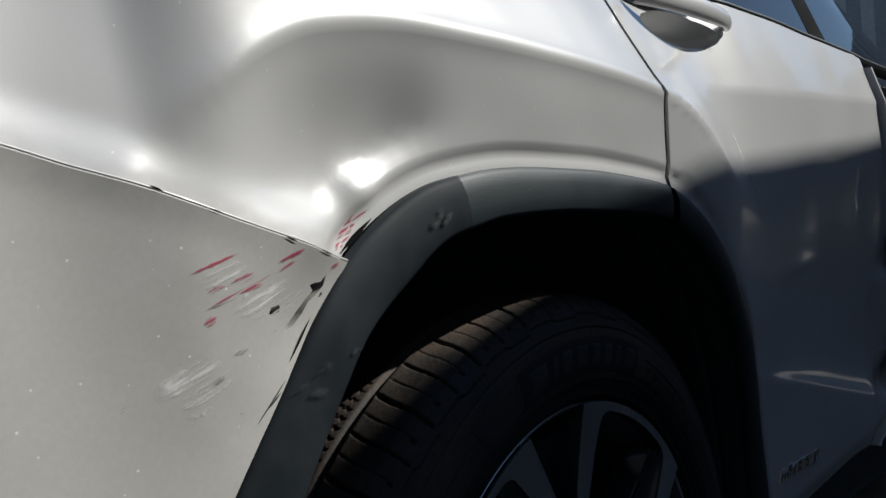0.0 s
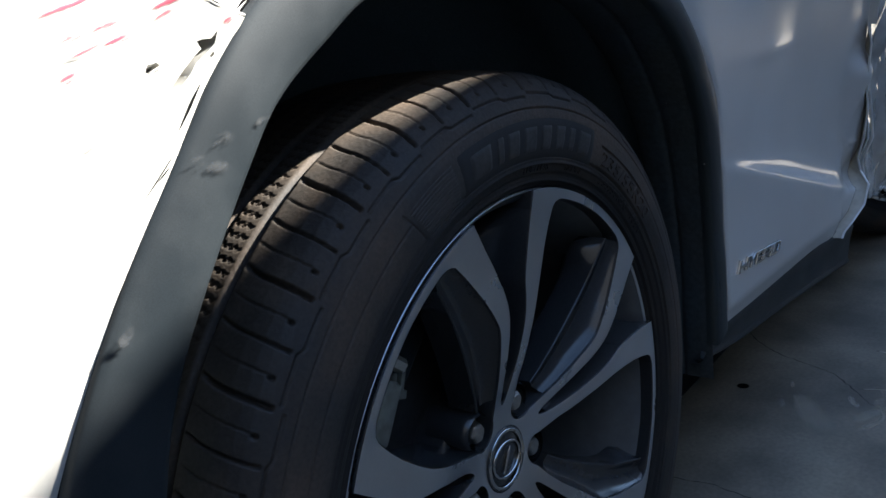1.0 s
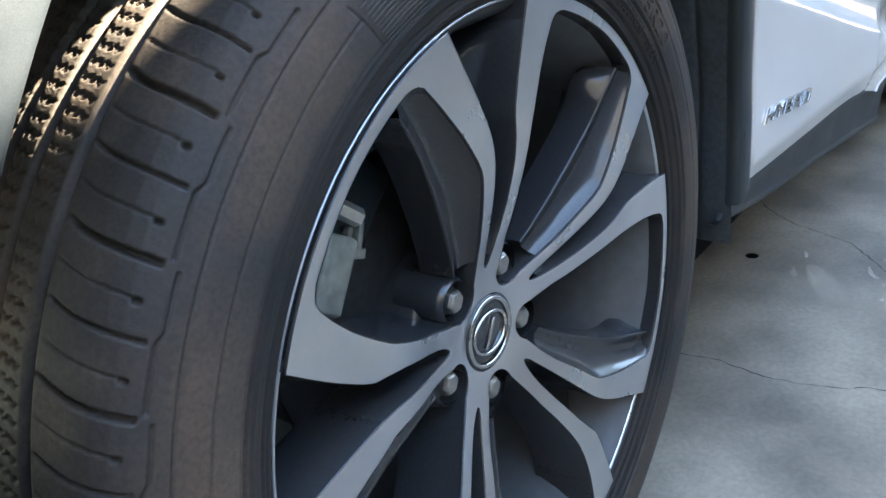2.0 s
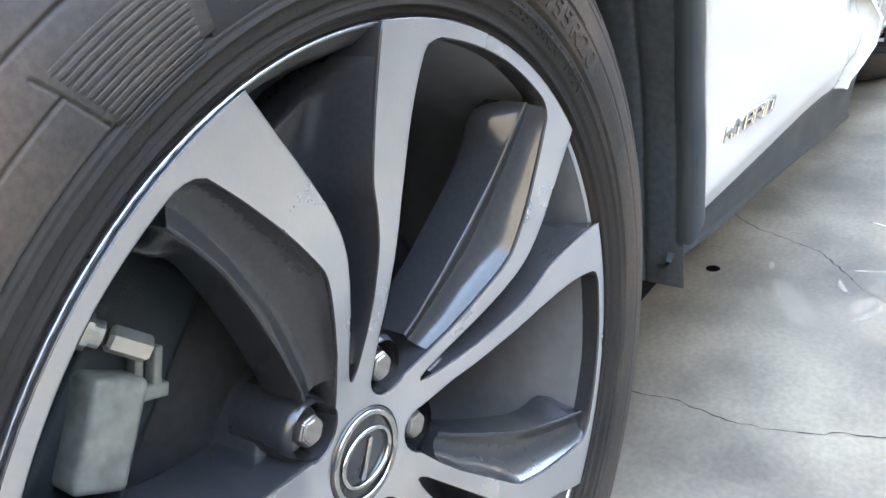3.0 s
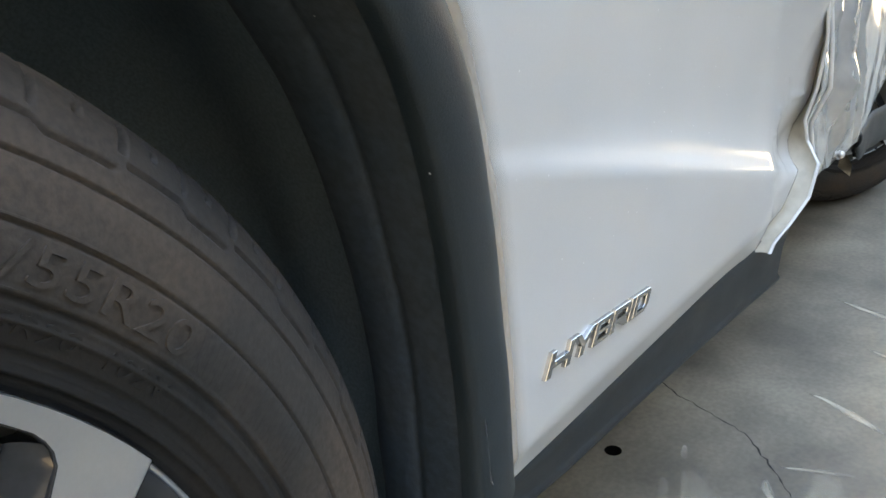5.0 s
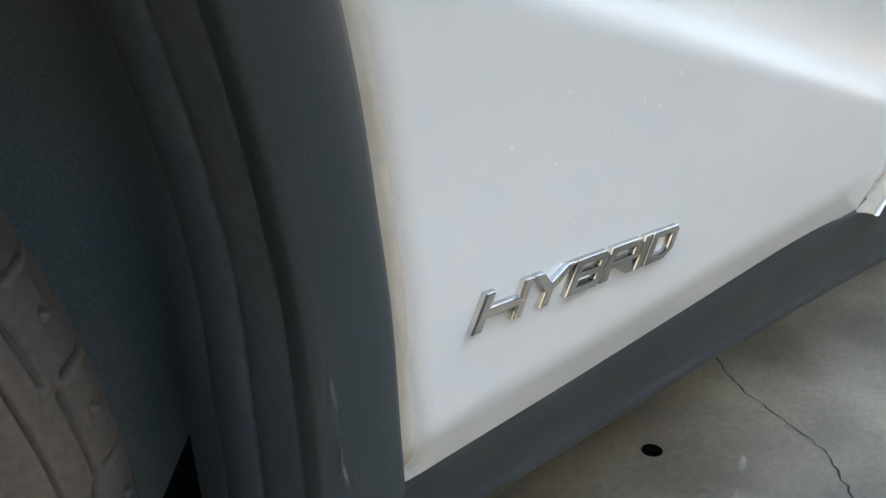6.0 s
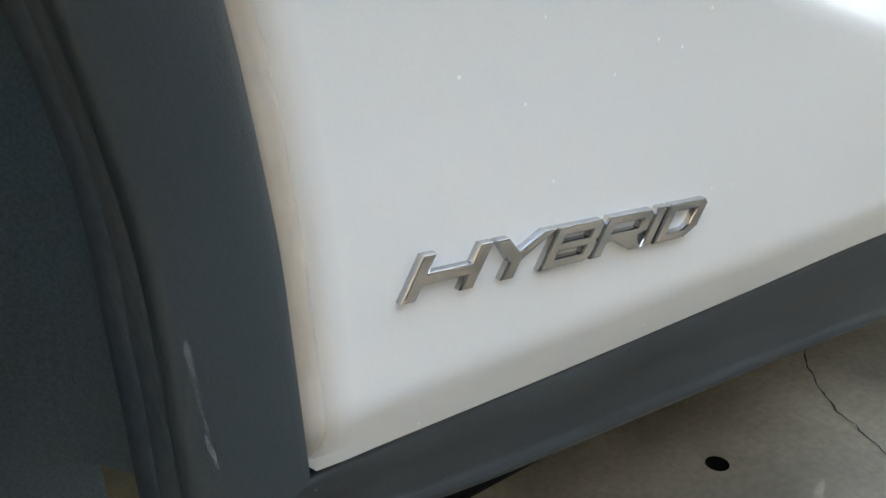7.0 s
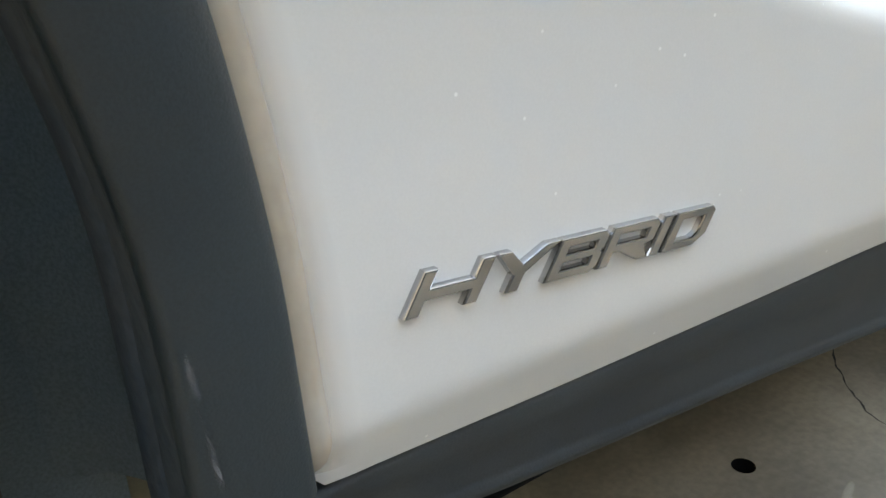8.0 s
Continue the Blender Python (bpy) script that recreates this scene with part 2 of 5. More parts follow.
def sheet2d(rings, step, lines=()):
    """Triangles of the area within the first ring and outside the others."""
    verts, edges = [], []
    for ring in rings:
        n0 = len(verts)
        verts += [Vector((p[0], p[1])) for p in ring]
        edges += [(n0 + i, n0 + (i + 1) % len(ring)) for i in range(len(ring))]
    for chain in lines:
        chain = [p for p in chain if inside(p, rings[0]) and min((p - q).length for q in verts) > 0.5 * step]
        n0 = len(verts)
        verts += [Vector((p[0], p[1])) for p in chain]
        edges += [(n0 + i, n0 + i + 1) for i in range(len(chain) - 1) if (chain[i] - chain[i + 1]).length < 2.5 * step]
    border = np.array([v[:] for v in verts])
    xs, zs = border[:, 0], border[:, 1]
    row, z = 0, zs.min()
    while z < zs.max():
        x = xs.min() + (row % 2) * step / 2
        while x < xs.max():
            if ((border[:, 0] - x) ** 2 + (border[:, 1] - z) ** 2).min() > (0.62 * step) ** 2 and inside((x, z), rings[0]) \
                    and not any(inside((x, z), r) for r in rings[1:]):
                verts.append(Vector((x, z)))
            x += step
        z += step * 0.866
        row += 1
    v, _, f, *_ = delaunay_2d_cdt(verts, edges, [], 0, 1e-6)
    keep = []
    for t in f:
        c = sum((v[i] for i in t), Vector((0, 0))) / 3
        if inside(c, rings[0]) and not any(inside(c, r) for r in rings[1:]):
            keep.append(t)
    return v, keep


def panel(rings, step, depth, flange=0.012, lines=()):
    """A pressed panel over the area of rings in x and z, lying at y = depth(x, z), its rim folded inwards."""
    v, f = sheet2d(rings, step, lines)
    bm = bmesh.new()
    vs = [bm.verts.new((p[0], depth(p[0], p[1]), p[1])) for p in v]
    for t in f:
        a, b, c = (v[i] for i in t)
        cross = (b - a).cross(c - a)
        bm.faces.new([vs[i] for i in (t if cross > 0 else reversed(t))])
    bmesh.ops.delete(bm, geom=[w for w in bm.verts if not w.link_faces], context="VERTS")
    if flange:
        rim = [e for e in bm.edges if len(e.link_faces) == 1]
        for e in rim:
            e.smooth = False
        for drop in (0.0015, flange):
            made = bmesh.ops.extrude_edge_only(bm, edges=rim)["geom"]
            for w in made:
                if isinstance(w, bmesh.types.BMVert):
                    w.co.y += drop
            rim = [e for e in made if isinstance(e, bmesh.types.BMEdge) and len(e.link_faces) == 1]
    bmesh.ops.recalc_face_normals(bm, faces=bm.faces)
    return bm


def strip(rows, close=False):
    """A surface through rows of points."""
    bm = bmesh.new()
    grid = [[bm.verts.new(p) for p in r] for r in rows]
    n = len(grid)
    for i in range(n if close else n - 1):
        a, b = grid[i], grid[(i + 1) % n]
        for j in range(len(a) - 1):
            bm.faces.new((a[j], a[j + 1], b[j + 1], b[j]))
    return bm


def lathe(profile, centre, turns=96, start=0.0, sweep=360.0):
    """profile of (y, r) turned about an axis along y through centre."""
    rows = []
    n = turns if sweep == 360 else turns + 1
    for i in range(n):
        a = radians(start + sweep * i / turns)
        rows.append([(centre[0] + r * math.cos(a), centre[1] + y, centre[2] + r * math.sin(a)) for y, r in profile])
    return strip(rows, sweep == 360)


def block(bm, size, m, bevel=0.0):
    made = bmesh.ops.create_cube(bm, size=1, matrix=m @ Matrix.Diagonal((*size, 1)))["verts"]
    if bevel:
        es = list({e for w in made for e in w.link_edges})
        bmesh.ops.bevel(bm, geom=es, offset=bevel, segments=2, affect="EDGES", profile=0.5)
    return bm


# ------------------------------------------------------------------ the car's side, as a depth over x and z
CREASE_PTS = [(-0.438, 0.865), (-0.414, 0.894), (-0.374, 0.926), (-0.34, 0.946), (-0.302, 0.958), (-0.232, 0.965), (-0.146, 0.961), (-0.029, 0.952), (0.134, 0.936), (0.219, 0.917), (0.293, 0.885), (0.375, 0.83), (0.482, 0.766)]
CREASE = curve(CREASE_PTS, 0.004)
ARCH_OUT = curve([(-0.495, 0.30), (-0.49, 0.40), (-0.475, 0.48), (-0.451, 0.566), (-0.422, 0.632), (-0.389, 0.687), (-0.349, 0.739), (-0.317, 0.778), (-0.286, 0.809), (-0.248, 0.834), (-0.211, 0.851), (-0.175, 0.859),
                  (-0.116, 0.864), (-0.036, 0.861), (0.059, 0.854), (0.186, 0.836), (0.261, 0.805), (0.319, 0.762), (0.371, 0.704), (0.4085, 0.653), (0.433, 0.60),
                  (0.4495, 0.547), (0.459, 0.50), (0.465, 0.45), (0.4675, 0.40), (0.469, 0.350)], 0.008)
ARCH_IN = curve([(-0.415, 0.30), (-0.41, 0.42), (-0.396, 0.531), (-0.374, 0.611), (-0.341, 0.672), (-0.301, 0.728), (-0.274, 0.759), (-0.229, 0.789), (-0.192, 0.811), (-0.15, 0.82), (-0.114, 0.824),
                 (-0.036, 0.823), (0.021, 0.819), (0.106, 0.812), (0.189, 0.797), (0.257, 0.764), (0.315, 0.713), (0.359, 0.656), (0.387, 0.602),
                 (0.4035, 0.55), (0.415, 0.50), (0.4225, 0.45), (0.424, 0.39), (0.424, 0.335)], 0.008)
SEAM = curve([(-0.288, 0.810), (-0.338, 0.826), (-0.386, 0.844), (-0.433, 0.864), (-0.468, 0.877), (-0.496, 0.888), (-0.601, 0.924), (-0.8, 0.963)], 0.008)
DOOR_LINE = curve([(0.183, 0.838), (0.178, 0.858), (0.162, 0.911), (0.149, 0.946), (0.139, 0.995), (0.137, 1.033), (0.13, 1.09)], 0.008)
DOOR_CREASE = [p[:] for p in curve([(0.40, 0.582), (0.47, 0.569), (0.59, 0.536), (0.70, 0.5055), (0.81, 0.474), (0.93, 0.440), (1.087, 0.398), (1.3, 0.34)], 0.01)]
# the bent leading edge of the rear door: height, and where the skin ends
LEAD = [(0.327, 0.98, -0.042), (0.342, 1.004, -0.042), (0.37, 1.045, -0.045), (0.399, 1.087, -0.046), (0.424, 1.12, -0.030), (0.440, 1.135, -0.024), (0.459, 1.14, -0.025), (0.478, 1.14, -0.031), (0.531, 1.14, -0.035), (0.585, 1.14, -0.039), (0.66, 1.13, -0.046)]
CREASE_A, ARCH_A, SEAM_A = (np.array([p[:] for p in even(c, 0.0012)]) for c in (CREASE, ARCH_OUT, SEAM))


def near(chain, x, z):
    return float(np.sqrt(((chain[:, 0] - x) ** 2 + (chain[:, 1] - z) ** 2).min()))


def line_at(pts, x):
    return float(np.interp(x, [p[0] for p in pts], [p[1] for p in pts]))


def hump(x, z, cx, cz, sx, sz):
    return math.exp(-((x - cx) / sx) ** 2 - ((z - cz) / sz) ** 2)


def flare(x, z):
    """How far the side swells outwards with height."""
    return 0.022 * smooth(0.46, 0.76, z) * (0.25 + 0.75 * smooth(-0.30, 0.0, x))


def base_y(x, z):
    y = -0.012 - flare(x, z)
    if x > 0.4:
        y -= 0.034 * ((x - 0.4) / 0.68) ** 1.3
    if x < -0.3:
        d = -0.3 - x
        y += 0.22 * d * d + 0.6 * d ** 4
    return y


def arch_lip(da):
    """The pressed step that runs round the wheel arch, and the lip below it."""
    return 0.0030 * smooth(0.019, 0.0125, da) - 0.0030 * smooth(0.0115, 0.0, da)


def seam_push(x):
    return 0.014 * smooth(-0.425, -0.32, x) * (1 - 0.7 * smooth(-0.315, -0.275, x))


def quarter_y(x, z):
    y = base_y(x, z)
    d, da, ds = near(CREASE_A, x, z), near(ARCH_A, x, z), near(SEAM_A, x, z)
    under = x > -0.438 and z < line_at(CREASE_PTS, x)
    ridge = 0.016 * smooth(-0.5, -0.40, x)
    soft = math.sqrt(d * d + 0.003 ** 2) - 0.003
    at_seam = smooth(0.0, 0.032, ds)
    if under:
        y += -ridge + 0.20 * soft
        y += arch_lip(da)
        y += 0.015 * math.exp(-((x + 0.285) / 0.088) ** 4) * smooth(0.82, 0.868, z) * at_seam * smooth(0.0, 0.085, d) * smooth(0.012, 0.045, da)
    else:
        y += -ridge + soft * (0.14 + 0.38 * smooth(-0.34, -0.16, x))
    y -= 0.0022 * math.exp(-(d / 0.008) ** 2) * smooth(-0.425, -0.36, x)
    y += 0.022 * hump(x, z, -0.428, 0.98, 0.036 if x > -0.428 else 0.08, 0.16) * (0.55 + 0.45 * at_seam)                 # the knocked-in hollow beside the ridge
    y -= 0.007 * hump(x, z, -0.266, 0.858, 0.016, 0.014)                         # small bulge beside the torn corner
    y -= seam_push(x) * math.exp(-math.sqrt(ds * ds + 0.004 ** 2) / 0.03)
    y += 0.002 * noise.noise((x * 9, z * 9, 2.0)) * smooth(0.0, 0.05, da) * at_seam
    return y + 0.25 * max(0, z - 1.04)


def bumper_y(x, z):
    y = base_y(x, z)
    ds, da = near(SEAM_A, x, z), near(ARCH_A, x, z)
    y += 0.05 * smooth(0.72, 0.35, z) * (0.4 + max(0, -0.3 - x))        # tucks in below
    flush = smooth(-0.012, 0.055, da)
    y -= (seam_push(x) * math.exp(-(ds / 0.13) ** 2) + ridge_at_seam(x) * math.exp(-(ds / 0.12) ** 2)) * flush + 0.0022 * math.exp(-(ds / 0.01) ** 2)
    y += 0.004 * hump(x, z, -0.345, 0.785, 0.04, 0.03)
    y += 0.0014 * noise.noise((x * 12, z * 12, 5.0)) * smooth(0.0, 0.06, da) + 0.0004 * noise.noise((x * 45, z * 45, 1.0)) * smooth(-0.5, -0.38, x)
    return y


def ridge_at_seam(x):
    return 0.016 * smooth(-0.5, -0.40, x) - 0.20 * 0.045 * smooth(-0.42, -0.33, x)


FOLDS = [(np.array([p[:] for p in even([Vector(q) for q in pts], 0.002)]), tall) for pts, tall in (
    ([(1.13, 0.62), (1.112, 0.585), (1.075, 0.54), (1.055, 0.512), (1.06, 0.487)], 0.0022), ([(1.135, 0.585), (1.11, 0.54), (1.095, 0.512), (1.10, 0.487)], 0.0018),
    ([(1.11, 0.484), (1.075, 0.487), (1.048, 0.475), (1.04, 0.455), (1.048, 0.43), (1.055, 0.412)], 0.0026))]


FACET = 0.78


def door_own_y(x, z):
    y = base_y(x, z)
    a = 0.021 * smooth(0.36, 0.80, x)
    d = z - line_at(DOOR_CREASE, x)
    up = 0.5 * (d + math.sqrt(d * d + 0.003 ** 2))
    if a > 1e-6:
        # a flat facet facing up along the crease, easing out above it
        flat, left = 0.16 * a / FACET, 0.84 * a
        y += FACET * up if up < flat else 0.16 * a + left * (1 - math.exp(-(up - flat) * FACET / left))
    y -= a * smooth(0.60, 0.88, z)
    if x > 1.0 and z < 0.66:
        at, edge = line_at([(k, p) for k, p, q in LEAD], z), line_at([(k, q) for k, p, q in LEAD], z)
        y += (edge - (-0.047 + 0.026 * smooth(0.40, 0.47, z))) * smooth(at - 0.13, at - 0.03, x) * smooth(0.66, 0.60, z)
    y += 0.28 * max(0, z - 0.95)
    y += 0.35 * max(0, 0.366 - z)
    # raised kinks in the skin beside the bent edge
    if x > 0.9:
        for chain, tall in FOLDS:
            y -= tall * math.exp(-(near(chain, x, z) / 0.0035) ** 2)
    # small knocks under the belt line
    y += 0.0035 * hump(x, z, 0.80, 0.845, 0.05, 0.018) + 0.003 * hump(x, z, 0.93, 0.80, 0.012, 0.03) - 0.003 * hump(x, z, 0.62, 0.70, 0.09, 0.012)
    y += 0.0022 * noise.noise((x * 7, z * 5, 7.0)) * smooth(0.4, 0.7, z)
    da = near(ARCH_A, x, z)
    if da < 0.022:
        y += 0.0045 * (1 - da / 0.022) ** 3
    return y


def door_y(x, z):
    y = door_own_y(x, z)
    w = smooth(0.50, 0.20, x) * smooth(0.74, 0.80, z)
    if w > 0:
        # the haunch crease runs on across the shut line and dies out towards a point
        d = near(CREASE_A, x, z)
        soft = math.sqrt(d * d + 0.003 ** 2) - 0.003
        if z < line_at(CREASE_PTS, x):
            da = near(ARCH_A, x, z)
            q = -0.016 + 0.20 * soft + arch_lip(da)
        else:
            q = -0.016 + soft * 0.52 - 0.0022 * math.exp(-(d / 0.008) ** 2)
        q = base_y(x, z) + q + 0.25 * max(0, z - 1.04)
        y += (q - y) * w
    return y


# ------------------------------------------------------------------ setting
def build_floor():
    hole = [(0.996 + 0.012 * math.cos(a), 0.142 + 0.012 * math.sin(a)) for a in (2 * math.pi * k / 24 for k in range(24))]
    edge = [(-400, -400), (400, -400), (400, 400), (-400, 400)]
    inner = [(-2, -2), (4, -2), (4, 3), (-2, 3)]
    v, _, f, *_ = delaunay_2d_cdt([Vector(p) for p in edge + inner + hole], [(i, (i + 1) % 4) for i in range(4)] + [(4 + i, 4 + (i + 1) % 4) for i in range(4)] + [(8 + i, 8 + (i + 1) % 24) for i in range(24)], [], 0, 1e-6)
    bm = bmesh.new()
    vs = [bm.verts.new((p[0], p[1], 0)) for p in v]
    for t in f:
        c = sum((v[i] for i in t), Vector((0, 0))) / 3
        if (c - Vector((0.996, 0.142))).length > 0.0121:
            fc = bm.faces.new([vs[i] for i in t])
            fc.normal_update()
            if fc.normal.z < 0:
                fc.normal_flip()
    fl = part("floor", bm, CONCRETE, smooth=False)
    tagged(fl, "grey worn concrete yard floor with cracks and stains", "floor", kind="structure")
    part("drain_hole", lathe_z([(0.0, 0.012), (-0.004, 0.0115), (-0.05, 0.011), (-0.05, 0.0)], (0.996, 0.142, 0)), BLACK, fl, "small round hole in the concrete")
    rnd = random.Random(4)
    for pts, w in (([(1.30, 0.24), (1.196, 0.148), (1.152, 0.064), (1.118, -0.002), (1.062, -0.051), (0.997, -0.106), (0.973, -0.158), (0.943, -0.207), (0.90, -0.30), (0.88, -0.5)], 0.0015),
                   ([(0.59, 0.25), (0.606, 0.138), (0.614, 0.061), (0.605, 0.013), (0.603, -0.045), (0.638, -0.157), (0.659, -0.235), (0.67, -0.4)], 0.0012)):
        rows = []
        ch = even(curve(pts, 0.02), 0.009)
        for i, p in enumerate(ch):
            q = ch[min(i + 1, len(ch) - 1)] - ch[max(0, i - 1)]
            nrm = Vector((-q.y, q.x)).normalized()
            p = p + nrm * (0.005 * noise.noise((p.x * 40, p.y * 40, 3)) + 0.002 * rnd.uniform(-1, 1))
            h = w * rnd.uniform(0.25, 1.0)
            rows.append([(p.x - nrm.x * h, p.y - nrm.y * h, 0.0006), (p.x + nrm.x * h, p.y + nrm.y * h, 0.0006)])
        part("crack", strip(rows), CRACK, fl, "thin jagged crack")
    # sunlight thrown back by the car, painted on the floor as pale streaks and patches
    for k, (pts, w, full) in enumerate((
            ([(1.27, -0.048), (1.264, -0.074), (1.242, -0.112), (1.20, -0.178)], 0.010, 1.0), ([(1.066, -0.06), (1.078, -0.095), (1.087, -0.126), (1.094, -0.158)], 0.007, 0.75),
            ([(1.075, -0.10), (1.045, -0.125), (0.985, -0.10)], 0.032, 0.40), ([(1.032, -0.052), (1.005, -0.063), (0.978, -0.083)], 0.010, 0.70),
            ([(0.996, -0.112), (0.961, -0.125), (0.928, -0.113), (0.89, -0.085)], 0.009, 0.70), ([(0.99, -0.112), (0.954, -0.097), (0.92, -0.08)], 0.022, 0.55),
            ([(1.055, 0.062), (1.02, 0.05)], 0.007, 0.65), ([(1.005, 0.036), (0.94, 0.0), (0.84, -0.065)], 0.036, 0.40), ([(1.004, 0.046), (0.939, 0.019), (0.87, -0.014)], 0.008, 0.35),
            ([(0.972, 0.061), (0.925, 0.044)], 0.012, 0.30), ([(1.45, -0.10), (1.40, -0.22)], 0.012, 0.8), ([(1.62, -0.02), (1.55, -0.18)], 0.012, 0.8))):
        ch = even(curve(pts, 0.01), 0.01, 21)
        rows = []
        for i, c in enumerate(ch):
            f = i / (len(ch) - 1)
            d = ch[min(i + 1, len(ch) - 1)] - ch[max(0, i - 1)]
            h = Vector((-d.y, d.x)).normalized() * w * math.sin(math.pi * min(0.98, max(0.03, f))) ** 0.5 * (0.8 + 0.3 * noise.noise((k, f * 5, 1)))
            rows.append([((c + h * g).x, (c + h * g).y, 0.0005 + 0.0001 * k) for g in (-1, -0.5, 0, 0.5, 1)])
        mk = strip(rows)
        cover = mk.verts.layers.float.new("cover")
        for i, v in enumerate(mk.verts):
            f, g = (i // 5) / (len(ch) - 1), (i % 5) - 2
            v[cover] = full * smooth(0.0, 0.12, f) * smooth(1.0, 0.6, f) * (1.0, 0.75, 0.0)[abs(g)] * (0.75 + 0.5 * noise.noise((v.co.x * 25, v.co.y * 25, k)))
        part("painted_caustic", mk, CAUSTIC_PAINT, fl, "pale patch painted for sunlight the car throws on the concrete")
    return fl


def lathe_z(profile, centre, turns=24):
    return strip([[(centre[0] + r * math.cos(2 * math.pi * i / turns), centre[1] + r * math.sin(2 * math.pi * i / turns), centre[2] + z) for z, r in profile] for i in range(turns)], True)


def build_light_screens():
    """Unseen screens added to shape the light: a plain one across the yard, whose shadow lies on the lower half of the
    car, and others that block low sky.
    """
    far = 1.6
    edge = [(-1.3, 0.0), (-0.9, 0.30), (-0.46, 0.60), (-0.31, 0.678), (-0.2, 0.738), (-0.1, 0.778), (0.09, 0.826), (0.25, 0.846), (0.45, 0.859), (0.85, 0.87), (5.0, 0.88)]
    top = []
    for x, z in edge:
        k = (far + base_y(min(max(x, -0.5), 1.1), z)) / -SUN.y
        top.append((x + SUN.x * k, max(0.02, z + SUN.z * k)))
    # Low stretch on the left added to cut light bounced from the rear.
    top = [(-4.8, 0.0), (-4.8, 1.55), (top[0][0] - 0.3, 1.55)] + top
    bm = bmesh.new()
    a = [bm.verts.new((x, -far, z)) for x, z in top] + [bm.verts.new((top[-1][0], -far, 0))]
    f = bm.faces.new(a)
    r = bmesh.ops.extrude_face_region(bm, geom=[f])["geom"]
    for w in r:
        if isinstance(w, bmesh.types.BMVert):
            w.co.y -= 0.25
    bmesh.ops.recalc_face_normals(bm, faces=bm.faces)
    tagged(part("shadow_screen", bm, SCREEN_GREY, smooth=False), "unseen grey screen that shades the lower half of the car", "wall", kind="structure")
    # Two dark blocks added out of view to hold back low sky light.
    bm = bmesh.new()
    block(bm, (0.25, 24.0, 6.0), pose(-5.0, 3.8, 3.0), 0.02)
    tagged(part("sky_screen_west", bm, DARK_SCREEN, smooth=False), "unseen dark screen behind the car that blocks low sky", "wall", kind="structure")
    bm = bmesh.new()
    block(bm, (24.0, 0.25, 6.0), pose(6.9, -8.2, 3.0), 0.02)
    tagged(part("sky_screen_outer", bm, DARK_SCREEN, smooth=False), "unseen dark screen at the yard's far end that blocks low sky", "wall", kind="structure")
    # Fence out of view, made tall to keep low sky off the car.
    rows = []
    for i in range(240):
        y = -8 + i * 0.11
        x = 16 + 0.03 * math.sin(i * math.pi / 2)
        rows.append([(x, y, 0.0), (x, y, 4.5)])
    tagged(part("wall_east", strip(rows), SHEET, smooth=False), "grey-blue corrugated metal boundary fence, out of view, that blocks low sky", "fence", kind="structure")


build_floor()
build_light_screens()

# ------------------------------------------------------------------ the car
car = thing("car", "pearl white hybrid SUV with crash damage along its side", "car")


def ridge_lines():
    """The crease and lines close on both sides of it."""
    ch = even(CREASE, 0.006)
    out = []
    for s in (-0.014, -0.0075, -0.003, 0.0, 0.003, 0.0075, 0.014):
        row = []
        for i, p in enumerate(ch):
            q = ch[min(i + 1, len(ch) - 1)] - ch[max(0, i - 1)]
            row.append(p + Vector((-q.y, q.x)).normalized() * s)
        out.append(row)
    return out


def build_quarter():
    i0 = min(range(len(ARCH_OUT)), key=lambda i: (ARCH_OUT[i] - Vector((-0.286, 0.809))).length)
    i1 = min(range(len(ARCH_OUT)), key=lambda i: (ARCH_OUT[i] - Vector((0.183, 0.837))).length)
    ring = ARCH_OUT[i0:i1] + DOOR_LINE + even([(0.13, 1.09), (-0.8, 1.09)], 0.012)[1:] + even([(-0.8, 1.09), (-0.8, 0.963)], 0.012)[1:-1] + SEAM[::-1][:-1]
    q = part("quarter_panel", panel([ring], 0.0075, quarter_y, 0.016, ridge_lines() + rim_lines(ARCH_OUT[i0:i1])), WHITE, car, "dented white rear quarter panel")
    rows = []
    for i, p in enumerate(SEAM):
        y = min(quarter_y(p.x, p.y + 0.001), bumper_y(p.x, p.y - 0.003))
        rows.append([(p.x, y + 0.0004 - 0.0007 * math.sin(a), p.y - 0.0006 + 0.0008 * math.cos(a)) for a in (2 * math.pi * k / 8 for k in range(9))])
    # Black strip set shallow, so the gap's shade is painted along with the seal.
    seal = strip([[(p.x - 0.001 + 0.0105 * g, quarter_y(p.x, p.y) + 0.0022, p.y) for g in (0, 0.5, 1)] for p in DOOR_LINE])
    part("shut_line_seal_shade", seal, BLACK, q, "black strip in the door gap for its rubber seal and shade")
    part("panel_edge", strip(rows), WHITE, q, "rolled lower edge catching the light")
    return q



